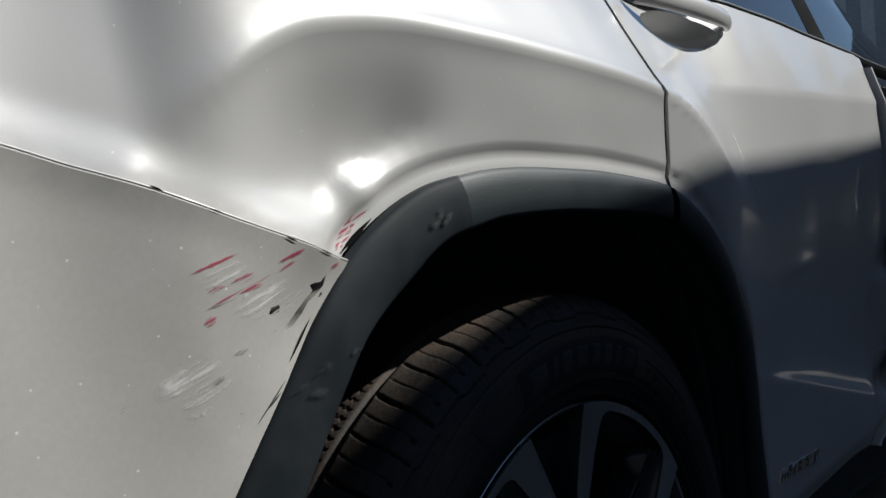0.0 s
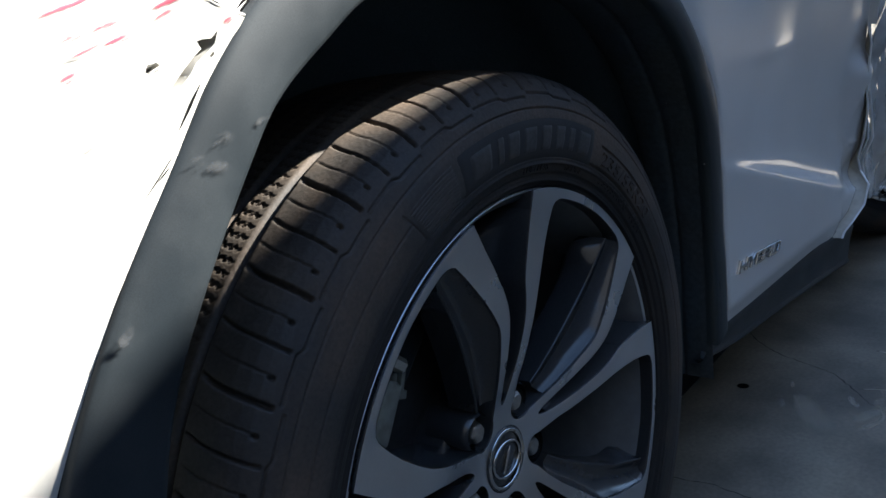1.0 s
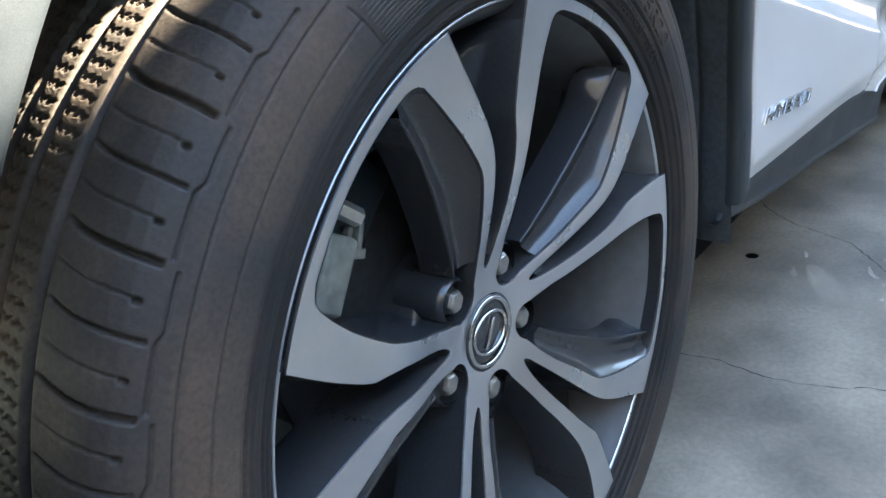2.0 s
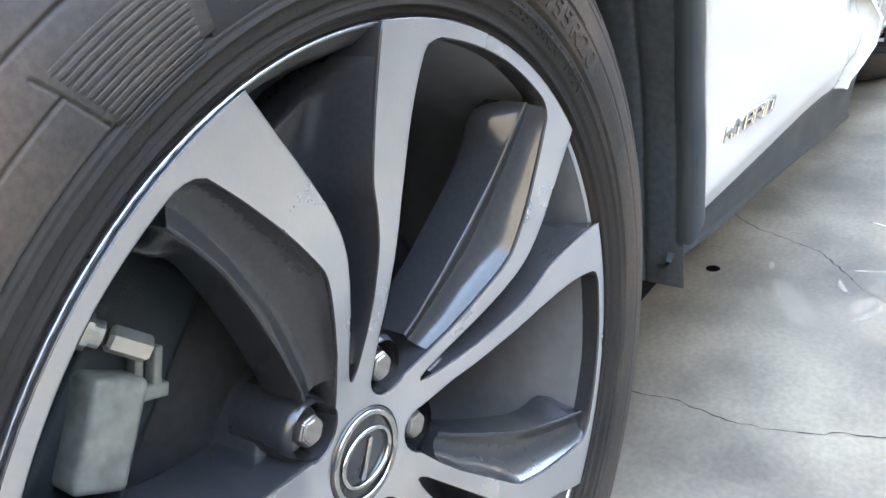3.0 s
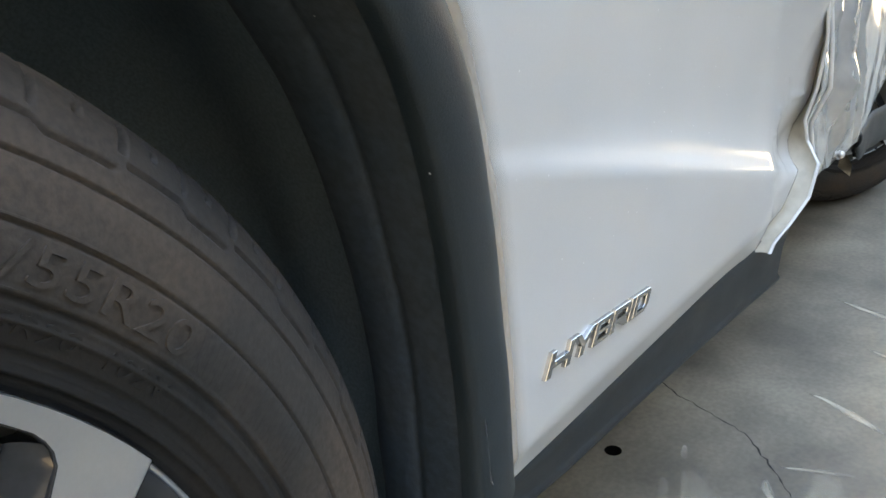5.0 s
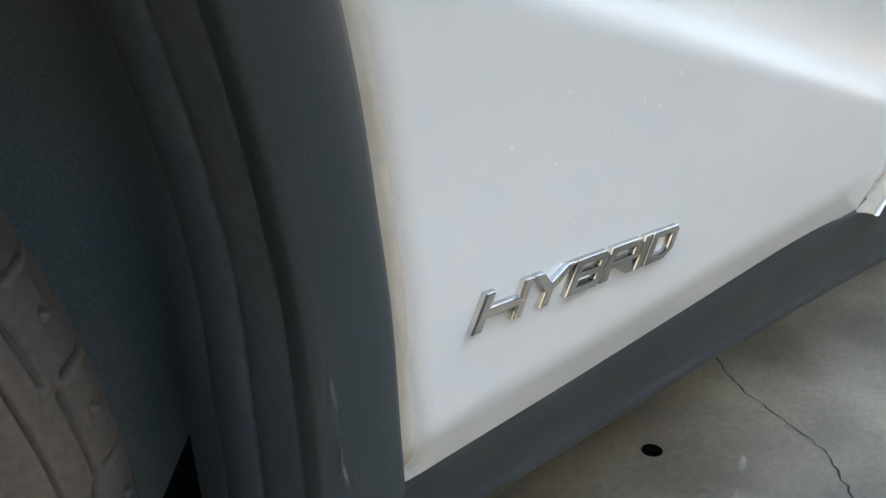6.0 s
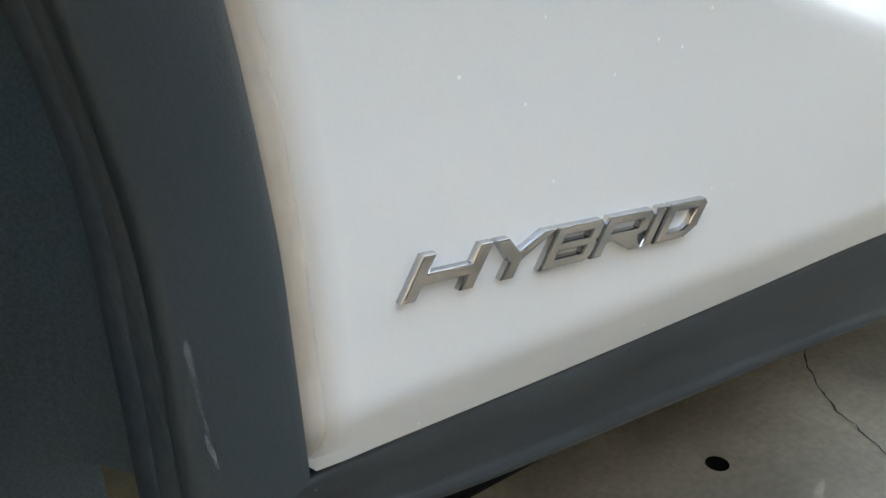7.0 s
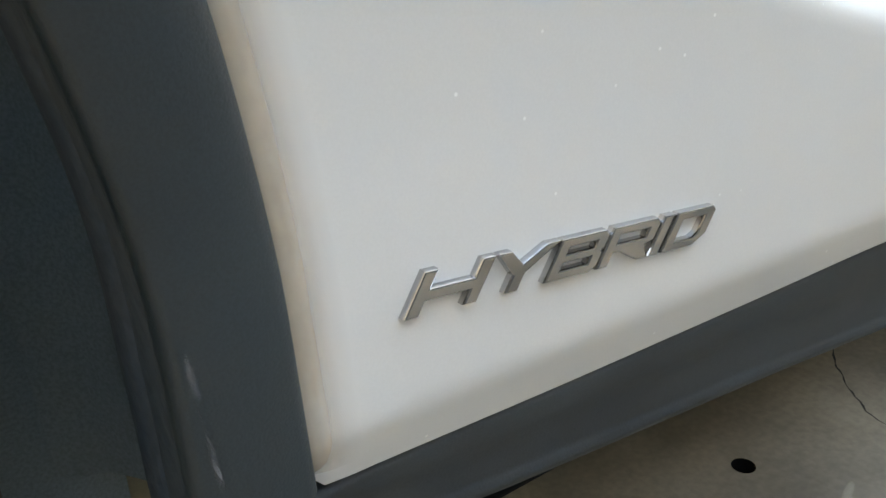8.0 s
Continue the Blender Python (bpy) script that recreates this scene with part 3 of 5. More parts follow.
def build_bumper():
    i0 = min(range(len(ARCH_OUT)), key=lambda i: (ARCH_OUT[i] - Vector((-0.286, 0.809))).length)
    low = [Vector((p.x - 0.0008, p.y - 0.0018)) for p in SEAM]
    ring = low + even([(-0.8, 0.961), (-0.8, 0.30)], 0.012)[1:] + even([(-0.8, 0.30), (-0.495, 0.30)], 0.012)[1:-1] + ARCH_OUT[:i0]
    # the torn slots beside the wheel arch
    holes = []
    for pts in ([(-0.3102, 0.8026), (-0.3151, 0.7990), (-0.322, 0.7992), (-0.3265, 0.7984), (-0.3225, 0.7944), (-0.3291, 0.7901), (-0.3364, 0.7843), (-0.3439, 0.778), (-0.3503, 0.7744), (-0.3464, 0.7732), (-0.3382, 0.776), (-0.3304, 0.7823), (-0.3257, 0.7879), (-0.3177, 0.792), (-0.3116, 0.7964)],
                [(-0.3629, 0.7865), (-0.3613, 0.7899), (-0.3553, 0.7906), (-0.353, 0.7893), (-0.3541, 0.7865), (-0.3587, 0.7849)],
                [(-0.3157, 0.7899), (-0.3132, 0.7924), (-0.3119, 0.7912), (-0.3138, 0.789)]):
        holes.append([Vector(p) for p in pts])
    b = part("rear_bumper", panel([ring] + holes, 0.009, bumper_y, 0.012), BUMPER, car, "white rear bumper with scrapes and torn slots")
    backing = strip([[(x, bumper_y(x, z) + 0.03, z) for z in (0.765, 0.785, 0.805)] for x in (-0.37, -0.34, -0.31, -0.30)])
    part("bumper_backing", backing, BLACK, b)
    return b


def rim_lines(chain):
    """Lines close beside a panel's edge, so that its turned lip comes out round."""
    out = []
    chain = even(chain, 0.005)
    for s in (0.003, 0.0065, 0.0105, 0.0145, 0.0185, 0.0225, 0.0275, 0.0335, 0.040):
        row = []
        for i, p in enumerate(chain):
            q = chain[min(i + 1, len(chain) - 1)] - chain[max(0, i - 1)]
            row.append(p + Vector((-q.y, q.x)).normalized() * s)
        out.append(row)
    return out


def build_rear_door():
    i1 = min(range(len(ARCH_OUT)), key=lambda i: (ARCH_OUT[i] - Vector((0.189, 0.835))).length)
    arch = ARCH_OUT[i1:]
    line = [Vector((p.x + 0.0085, p.y)) for p in DOOR_LINE]
    bottom = curve([(0.469, 0.350), (0.4705, 0.346), (0.4735, 0.3430), (0.479, 0.3415), (0.506, 0.341), (0.6, 0.3385), (0.73, 0.3385), (0.85, 0.340), (0.93, 0.336), (0.98, 0.327)], 0.012)
    front = curve([(x, z) for z, x, y in LEAD] + [(1.105, 0.75), (1.085, 0.82), (1.05, 0.95), (1.04, 1.03)], 0.008)
    belt = curve([(1.04, 1.03), (0.95, 1.045), (0.7, 1.06), (0.45, 1.072), (0.2, 1.085), (0.1365, 1.09)], 0.012)
    ring = line[::-1] + arch[1:] + bottom[1:] + front[1:] + belt[1:-1]
    hole = [Vector((0.335 + 0.105 * math.cos(a) * 1.0, 1.022 + 0.022 * math.sin(a))) for a in (2 * math.pi * k / 26 for k in range(26))]
    d = part("rear_door", panel([ring, hole], 0.009, door_y, 0.02, [[Vector((x, z + o)) for x, z in DOOR_CREASE if 0.48 < x < 1.05] for o in (-0.009, -0.005, -0.0025, -0.001, 0.0005, 0.002, 0.004, 0.007, 0.011, 0.016, 0.023, 0.031)] + [[Vector((p[0], p[1] + o)) for p in c] for c, t in FOLDS for o in (-0.0045, 0.0, 0.0045)] + rim_lines(arch)), WHITE, car, "white rear door with creased leading edge")
    # handle with its cup
    cup = [[(0.335 + 0.105 * r * math.cos(a), door_y(0.335, 1.022) + 0.045 * (1 - r ** 3) + 0.001, 1.022 + 0.022 * r * math.sin(a)) for r in (1.0, 0.9, 0.75, 0.5, 0.25, 0.01)] for a in (2 * math.pi * k / 26 for k in range(26))]
    part("handle_cup", strip(cup, True), WHITE, d)
    bar = []
    for i in range(25):
        u = i / 24
        x = 0.205 + 0.25 * u
        bow = -0.034 * math.sin(math.pi * min(1, max(0, (u - 0.02) / 0.96))) ** 0.6
        w, h = 0.006 + 0.002 * math.sin(math.pi * u), (0.007 + 0.006 * math.sin(math.pi * u) ** 0.5)
        bar.append([(x, door_y(x, 1.03) - 0.004 + bow + w * math.cos(a), 1.046 - 0.010 * u + h * math.sin(a)) for a in (2 * math.pi * k / 14 for k in range(15))])
    part("door_handle", strip(bar), WHITE, d, "curved white pull handle")
    # folded hem of the leading edge, with sealer showing
    OUTER = [(0.327, 0.985, -0.043), (0.337, 1.0, -0.044), (0.352, 1.03, -0.053), (0.372, 1.07, -0.062), (0.406, 1.094, -0.064), (0.427, 1.115, -0.045), (0.451, 1.115, -0.040), (0.488, 1.115, -0.050), (0.544, 1.115, -0.056), (0.588, 1.115, -0.053), (0.66, 1.11, -0.060), (1.03, 1.03, -0.03)]
    rows, lip = [], []
    for i in range(160):
        z0 = 0.329 + (0.70 - 0.329) * i / 159
        a = Vector((line_at([(k, p) for k, p, q in LEAD], z0), 0, z0))
        a.y = door_y(a.x, z0) - 0.0004
        b = Vector((line_at([(k, p) for k, p, q in OUTER], z0), line_at([(k, q) for k, p, q in OUTER], z0), z0))
        bow = 0.0022 + 0.0008 * noise.noise((z0 * 30, 1, 2))
        rows.append([a + (b - a) * f + Vector((bow * math.sin(math.pi * f) * 1.5, 0, 0)) for f in (0.0, 0.08, 0.2, 0.4, 0.6, 0.8, 0.92, 1.0)])
        c = b + Vector((0.001, -0.0004, 0))
        lip.append([c + Vector((0.0028 * math.cos(t), 0.0022 * math.sin(t), 0)) for t in (2 * math.pi * k / 8 for k in range(9))])
    part("door_hem", strip(rows), PRIMER, d, "bent cream door edge with old sealer")
    part("hem_lip", strip(lip), WHITE, d, "thin white outer lip of the bent edge")
    rows = []
    for i, p in enumerate(front):
        if p.y < 0.69:
            continue
        y = door_y(p.x, p.y)
        rows.append([(p.x - 0.003, y + 0.0005, p.y), (p.x - 0.0005, y - 0.0030, p.y), (p.x + 0.003, y - 0.0105, p.y - 0.001), (p.x + 0.006, y - 0.0135, p.y - 0.001), (p.x + 0.010, y - 0.0125, p.y - 0.001), (p.x + 0.015, y - 0.004, p.y), (p.x + 0.018, y + 0.03, p.y)])
    part("door_edge", strip([r for r in rows if r[0][2] < 1.02]), WHITE, d)
    # yellowed film along the arch edge
    rows = []
    lo = [p for p in arch if p.y < 0.76]
    for i, p in enumerate(lo):
        q = lo[min(i + 1, len(lo) - 1)] - lo[max(0, i - 1)]
        nrm = Vector((-q.y, q.x)).normalized()
        rows.append([(p.x + nrm.x * s, door_y(p.x + nrm.x * s, p.y + nrm.y * s) - 0.0009, p.y + nrm.y * s) for s in (0.0005, 0.003, 0.006, 0.010, 0.015, 0.021)])
    film = strip(rows)
    fade = film.verts.layers.float.new("cover")
    film.verts.ensure_lookup_table()
    for i, v in enumerate(film.verts):
        v[fade] = (0.9, 0.8, 0.6, 0.3, 0.1, 0.0)[i % 6] * smooth(0.338, 0.365, v.co.z) * smooth(0.75, 0.66, v.co.z)
    part("edge_film", film, FILM, d, "yellowed clear film along the door edge")
    return d


def build_cladding(name, out, inn, label, mat):
    n = max(20, round(sum((b - a).length for a, b in zip(out, out[1:])) / 0.008))
    out, inn = even(out, 0.01, n), even(inn, 0.01, n)
    rows = []
    prof = [(0.0, 0.006), (0.0, -0.0005), (0.03, -0.0025), (0.12, -0.0045), (0.35, -0.0068), (0.65, -0.0068), (0.90, -0.0055), (0.97, -0.0038), (1.0, 0.000), (1.0, 0.005), (0.985, 0.010)]
    for a, b in zip(out, inn):
        row = []
        for f, dy in prof:
            p = a.lerp(b, f)
            row.append((p.x, base_y(a.x, p.y) + dy + 0.0012 * noise.noise((p.x * 14, p.y * 14, 9)) , p.y))
        rows.append(row)
    bm = strip(rows)
    bmesh.ops.recalc_face_normals(bm, faces=bm.faces)
    return part(name, bm, mat, car, label)


def build_claddings():
    o1 = min(range(len(ARCH_OUT)), key=lambda i: (ARCH_OUT[i] - Vector((0.184, 0.836))).length)
    i1 = min(range(len(ARCH_IN)), key=lambda i: (ARCH_IN[i] - Vector((0.189, 0.80))).length)
    rows = []
    for a, b in zip(even(ARCH_OUT, 0.01, 120), even(ARCH_IN, 0.01, 120)):
        rows.append([(a.lerp(b, f).x, base_y(a.x, a.y) + dy, a.lerp(b, f).y) for f, dy in ((-0.4, 0.020), (0.0, 0.012), (0.5, 0.010), (0.97, 0.009))])
    part("arch_trim_backing", strip(rows), BLACK, car)
    o0 = min(range(len(ARCH_OUT)), key=lambda i: (ARCH_OUT[i] - Vector((-0.173, 0.859))).length)
    i0 = min(range(len(ARCH_IN)), key=lambda i: (ARCH_IN[i] - Vector((-0.16, 0.818))).length)
    build_cladding("bumper_arch_trim", ARCH_OUT[:o0 + 1], ARCH_IN[:i0 + 1], "scuffed and faded grey plastic wheel arch trim", WEATHERED)
    build_cladding("rear_arch_trim", ARCH_OUT[o0:o1], ARCH_IN[i0:i1], "black plastic wheel arch trim", PLASTIC)
    build_cladding("door_arch_trim", ARCH_OUT[o1 + 1:], ARCH_IN[i1 + 1:], "black plastic arch trim on the door edge", PLASTIC)


def build_liner():
    rows = []
    for p in even([(-0.415, 0.20)] + [p for p in ARCH_IN if p.x < 0 or p.y > 0.338] + [(0.426, 0.30), (0.428, 0.19)], 0.012):
        c = p - Vector((0.0, 0.372))
        u = Vector((1, 0)) if p.x > 0 and p.y < 0.40 else c.normalized()
        row = []
        for y, out in ((0.062, 0.0045), (0.066, 0.008), (0.070, 0.020), (0.078, 0.030), (0.10, 0.036), (0.16, 0.038), (0.165, 0.044), (0.24, 0.042), (0.275, 0.02), (0.30, -0.03), (0.31, -0.20)):
            q = p + u * out
            row.append((q.x, y, q.y))
        rows.append(row)
    bm = strip(rows)
    ln = part("wheel_arch_liner", bm, LINER, car, "dusty black wheel arch liner")
    rows = []
    for p in even(ARCH_IN + [Vector((0.425, 0.285))], 0.008):
        u = (p - Vector((0.0, 0.372))).normalized()
        y0 = base_y(p.x, p.y) + 0.002
        row = []
        for g, out in ((0, 0.002), (0.15, 0.0018), (0.3, 0.0020), (0.45, 0.0022), (0.52, 0.0030), (0.545, 0.0052), (0.57, 0.0030), (0.65, 0.0012), (0.8, 0.0010), (0.93, 0.0020), (1.0, 0.0052)):
            row.append(((p + u * out).x, y0 + (0.064 - y0) * g + 0.0015 * noise.noise((p.x * 30, p.y * 30, g * 3)) * min(1, g * 3), (p + u * out).y))
        rows.append(row)
    part("liner_lip", strip(rows), CRUST, ln, "dirt-crusted lip beside the trim")
    clip = bmesh.new()
    bmesh.ops.create_uvsphere(clip, u_segments=14, v_segments=8, radius=0.004, matrix=Matrix.Translation((0.403, 0.0630, 0.585)) @ Matrix.Diagonal((0.6, 1, 1, 1)))
    part("liner_clip", clip, STEEL, ln, "small pale clip")
    # inner wall of the wheel house
    bm = bmesh.new()
    ring = [bm.verts.new((p.x, 0.29, p.y)) for p in even([(-0.415, 0.09)] + ARCH_IN + [(0.46, 0.25), (0.46, 0.09)], 0.03)]
    bm.faces.new(ring)
    part("wheel_house_wall", bm, LINER, car)
    return ln


def build_sill():
    rows = []
    for i in range(40):
        x = 0.414 + (1.105 - 0.414) * i / 39
        top = line_at([(0.40, 0.314), (0.42, 0.320), (0.455, 0.336), (0.506, 0.340), (0.6, 0.3375), (0.73, 0.3375), (0.85, 0.339), (0.93, 0.3355), (1.0, 0.330), (1.035, 0.326), (1.2, 0.324)], x)
        low = line_at([(0.4, 0.312), (0.50, 0.294), (0.565, 0.2855), (0.64, 0.280), (0.78, 0.271), (0.95, 0.258), (1.1, 0.246)], x)
        y = base_y(x, 0.3)
        k = min(1, (top - low) / 0.045)
        rows.append([(x, y + 0.012 + 0.018 * k, top + 0.001 * k), (x, y + 0.012, top), (x, y + 0.010, top - 0.004 * k), (x, y + 0.016, top * 0.6 + low * 0.4), (x, y + 0.0195, low + 0.012 * k), (x, y + 0.0185, low + 0.009 * k), (x, y + 0.0165, low + 0.0065 * k), (x, y + 0.0175, low + 0.002 * k), (x, y + 0.022, low), (x, y + 0.022 + 0.02 * k, low + 0.001 * k)])
    bm = strip(rows)
    bmesh.ops.holes_fill(bm, edges=[e for e in bm.edges if len(e.link_faces) == 1 and abs(e.verts[0].co.x - e.verts[1].co.x) < 1e-6 and e.verts[0].co.x > 1.0], sides=20)
    part("sill_cladding", bm, SILL, car, "black plastic sill cover, broken off at its front end")


# ------------------------------------------------------------------ wheel
AXLE = Vector((0, 0, 0.372))
RIM_R = 0.267
# the machined face lies flat towards the rim and dishes in to the hub
FACE_R = [0.0, 0.034, 0.045, 0.06, 0.08, 0.10, 0.12, 0.14, 0.155, 0.17, 0.185, 0.20, 0.267]
FACE_Y = [0.0405, 0.0400, 0.0385, 0.035, 0.0288, 0.022, 0.0154, 0.0098, 0.0065, 0.0042, 0.0028, 0.002, 0.0]


def face_y(r):
    return float(np.interp(r, FACE_R, FACE_Y))


def polar(r, a):
    return Vector((r * math.cos(radians(a)), r * math.sin(radians(a))))


def polar_chain(pts, step):
    return even([polar(*p) for p in dense(pts)], step)


def dense(pts):
    out = []
    for (r0, a0), (r1, a1) in zip(pts, pts[1:]):
        for k in range(6):
            t = k / 6
            out.append((r0 + (r1 - r0) * t, a0 + (a1 - a0) * t))
    return out + [pts[-1]]


SLOT_X = [(RIM_R, 84.0), (0.23, 86.1), (0.20, 87.8), (0.187, 88.4), (0.17, 87.7), (0.15, 87.1), (0.11, 86.9), (0.09, 87.5), (0.075, 89.0), (0.064, 92.0), (0.0615, 94.0)]
SLOT_Y = [(0.0625, 96.0), (0.068, 97.2), (0.08, 97.2), (0.11, 97.1), (0.14, 97.0), (0.16, 97.1), (0.175, 97.8), (0.19, 99.0), (0.215, 101.2), (0.24, 103.2), (RIM_R, 104.8)]
WIN_X = [(0.085, 78.5), (0.10, 79.0), (0.125, 80.3), (0.15, 80.8), (0.17, 80.8), (0.19, 80.0), (0.215, 78.7), (0.235, 77.3), (0.25, 76.0), (0.255, 75.0), (0.2575, 72.8)]
WIN_Y = [(0.2575, 44.5), (0.2555, 42.4), (0.25, 41.0), (0.215, 37.6), (0.18, 33.8), (0.17, 32.6), (0.16, 31.4), (0.15, 31.2), (0.125, 31.6), (0.095, 32.2), (0.078, 34.0)]
# the ridge along the painted flank of the curved spoke, and its depth
RIDGE = [(0.2478, 46.9), (0.225, 45.7), (0.1976, 44.5), (0.16, 44.2), (0.125, 44.8), (0.094, 46.4), (0.080, 48.5)]
RIDGE_R, RIDGE_Y = [0.080, 0.094, 0.125, 0.16, 0.1976, 0.225, 0.2478], [0.0395, 0.0366, 0.031, 0.025, 0.018, 0.0115, 0.0052]
NUT_A, NUT_R = 57.2, 0.05715


def window_ring(k):
    top = dense([(0.2575, 72.8), (0.2585, 57), (0.2575, 44.5)])
    ring = polar_chain(WIN_X, 0.006) + even([polar(*p) for p in top], 0.006)[1:-1] + polar_chain(WIN_Y, 0.006)
    c = polar(NUT_R, NUT_A)
    # round the nut's pocket
    for i in range(11):
        a = NUT_A - 100 - i * (160 / 10)
        ring.append(c + polar(0.0175, a))
    m = Matrix.Rotation(radians(-72 * k), 2)
    return [m @ p for p in ring]


def face_ring():
    ring = []
    for k in range(5):
        m = Matrix.Rotation(radians(-72 * k), 2)
        seg = [polar(*p) for p in dense([(RIM_R, 84.0), (RIM_R, 70), (RIM_R, 50), (RIM_R, 32.8)])]
        seg += polar_chain([(r, a - 72) for r, a in SLOT_Y[::-1]], 0.006)[1:]
        seg += polar_chain([(r, a - 72) for r, a in SLOT_X[::-1]], 0.006)[:-1]
        ring += [m @ p for p in seg]
    return ring


def build_wheel(name, label):
    """An alloy wheel about the origin, its axle along y, built once."""
    face, wins = face_ring(), [window_ring(k) for k in range(5)]
    cap = [polar(0.0335, a) for a in range(0, 360, 9)]
    v, f = sheet2d([face, cap] + wins, 0.009)
    bm = bmesh.new()
    vs = [bm.verts.new((p.x, face_y(p.length), p.y)) for p in v]
    for t in f:
        a, b, c = (v[i] for i in t)
        bm.faces.new([vs[i] for i in (t if (b - a).cross(c - a) > 0 else reversed(t))])
    bmesh.ops.delete(bm, geom=[w for w in bm.verts if not w.link_faces], context="VERTS")
    for fc in bm.faces:
        fc.normal_update()
    wheel = part(name, bm, SILVER, None, label)
    wheel.parent = car
    # dark flanks of the spokes: round each window and along each slot
    for k in range(5):
        ring = wins[k]
        rows = []
        for p in ring + ring[:1]:
            y, tang = face_y(p.length), Vector((-p.y, p.x)).normalized() * 0.0006
            rows.append([(p.x, y, p.y), (p.x + tang.x, y + 0.002, p.y + tang.y), (p.x, y + 0.02, p.y), (p.x * 0.995, y + 0.034, p.y * 0.995), (p.x * 0.99, y + 0.065, p.y * 0.99)])
        part("spoke_flank", strip(rows), GREY, wheel, "dark grey painted spoke side")
        # the broad dark flank of the curved spoke, with a ridge along it
        m = Matrix.Rotation(radians(-72 * k), 2)
        edge = even([m @ p for p in polar_chain(WIN_Y[1:], 0.006)], 0.006, 40)
        ridge = even([m @ p for p in polar_chain(RIDGE, 0.006)], 0.006, 40)
        fall = even([m @ p for p in polar_chain([(0.2478, 47.1), (0.240, 48.6), (0.229, 48.8), (0.214, 46.0), (0.1976, 45.0), (0.16, 44.8), (0.125, 45.6), (0.094, 47.6), (0.080, 50.2)], 0.006)], 0.006, 40)
        rows = []
        for p, q, w in zip(edge, ridge, fall):
            y0, y1 = face_y(p.length), float(np.interp(q.length, RIDGE_R, RIDGE_Y))
            row = []
            for j in range(13):
                g = j / 12
                c = p.lerp(q, g)
                row.append((c.x, y0 + 0.0012 + (y1 - y0 - 0.0012) * g + (0.0085 * math.sin(math.pi * g ** 0.8) - 0.0022 * smooth(0.6, 1.0, g)) * min(1, (q - p).length / 0.03), c.y))
            for g, dy in ((0.03, 0.0005), (0.12, 0.0022), (0.35, 0.007), (0.7, 0.014), (1.0, 0.022), (0.9, 0.030)):
                c = q.lerp(w, g)
                row.append((c.x, y1 + dy, c.y))
            rows.append(row)
        part("spoke_flank", strip(rows), GREY, wheel, "dark grey painted spoke side")
        # painted web that slopes from one spoke of the pair down under the other
        rows = []
        for i in range(29):
            u = i / 28
            r1, r2 = 0.072 + 0.178 * u, 0.072 + 0.130 * u
            p = m @ polar(r1, line_at(SLOT_X[::-1], r1) + 0.25)
            q = m @ polar(r2, line_at(SLOT_Y, r2) - 0.1)
            y0, y1 = face_y(r1), face_y(r2)
            deep = 0.008 + 0.046 * smooth(0.0, 0.5, u)
            rows.append([(p.lerp(q, g).x, y0 + (y1 - y0) * g + dy * deep, p.lerp(q, g).y) for g, dy in ((0.0, 0.03), (0.03, 0.10), (0.07, 0.24), (0.14, 0.44), (0.3, 0.68), (0.6, 0.88), (1.0, 1.0))])
        last = rows[-1]
        rows += [[(x * 1.002, y + 0.004, z * 1.002) for x, y, z in last], [(x * 0.998, y + 0.03, z * 0.998) for x, y, z in last]]
        part("spoke_web", strip(rows), GREY, wheel, "dark grey painted web between paired spokes")
    ring = face + face[:1]
    rows = []
    for p in ring:
        r = p.length
        g = 0.996 if r > 0.266 else 1.0
        rows.append([(p.x, face_y(r), p.y), (p.x * g, face_y(r) + 0.002, p.y * g), (p.x * g, face_y(r) + 0.03, p.y * g), (p.x * g, face_y(r) + 0.055, p.y * g)])
    part("spoke_flank", strip(rows), GREY, wheel, "dark grey painted spoke side")
    # fine bright bevel round the machined face
    for loop, name in [(face, "face_bevel")] + [(w, "window_bevel") for w in wins]:
        area = sum(a.x * b.y - b.x * a.y for a, b in zip(loop, loop[1:] + loop[:1]))
        side = (1 if area > 0 else -1) * (1 if loop is face else -1)
        rows = []
        for i, p in enumerate(loop):
            d = loop[(i + 1) % len(loop)] - loop[i - 1]
            n = Vector((d.y, -d.x)).normalized() * side if d.length else Vector((0, 0))
            y = face_y(p.length)
            rows.append([(p.x - n.x * 0.0002, y - 0.0003, p.y - n.y * 0.0002), (p.x + n.x * 0.0002, y - 0.0001, p.y + n.y * 0.0002), (p.x + n.x * 0.0005, y + 0.0005, p.y + n.y * 0.0005), (p.x + n.x * 0.0005, y + 0.002, p.y + n.y * 0.0005)])
        part(name, strip(rows, True), GREY, wheel)
    # barrel and bright lip
    part("rim_barrel", lathe([(0.006, 0.2665), (0.010, 0.262), (0.018, 0.256), (0.035, 0.250), (0.06, 0.240), (0.10, 0.236), (0.17, 0.236), (0.215, 0.250), (0.222, 0.268)], (0, 0, 0), 120), BARREL, wheel)
    part("rim_lip", lathe([(0.012, 0.2632), (0.0075, 0.2643), (0.0058, 0.2652), (0.0062, 0.2664), (0.010, 0.2675)], (0, 0, 0), 160), SILVER, wheel, "thin bright machined lip")
    # hub, nuts, cap
    part("hub", lathe([(0.062, 0.0), (0.062, 0.068), (0.067, 0.073), (0.12, 0.076)], (0, 0, 0), 48), GREY, wheel)
    nut_bm = lathe([(0.052, 0.0155), (0.0465, 0.0155), (0.0455, 0.0112), (0.039, 0.0105), (0.0365, 0.0098), (0.0352, 0.0085), (0.035, 0.0001)], (0, 0, 0), 6)
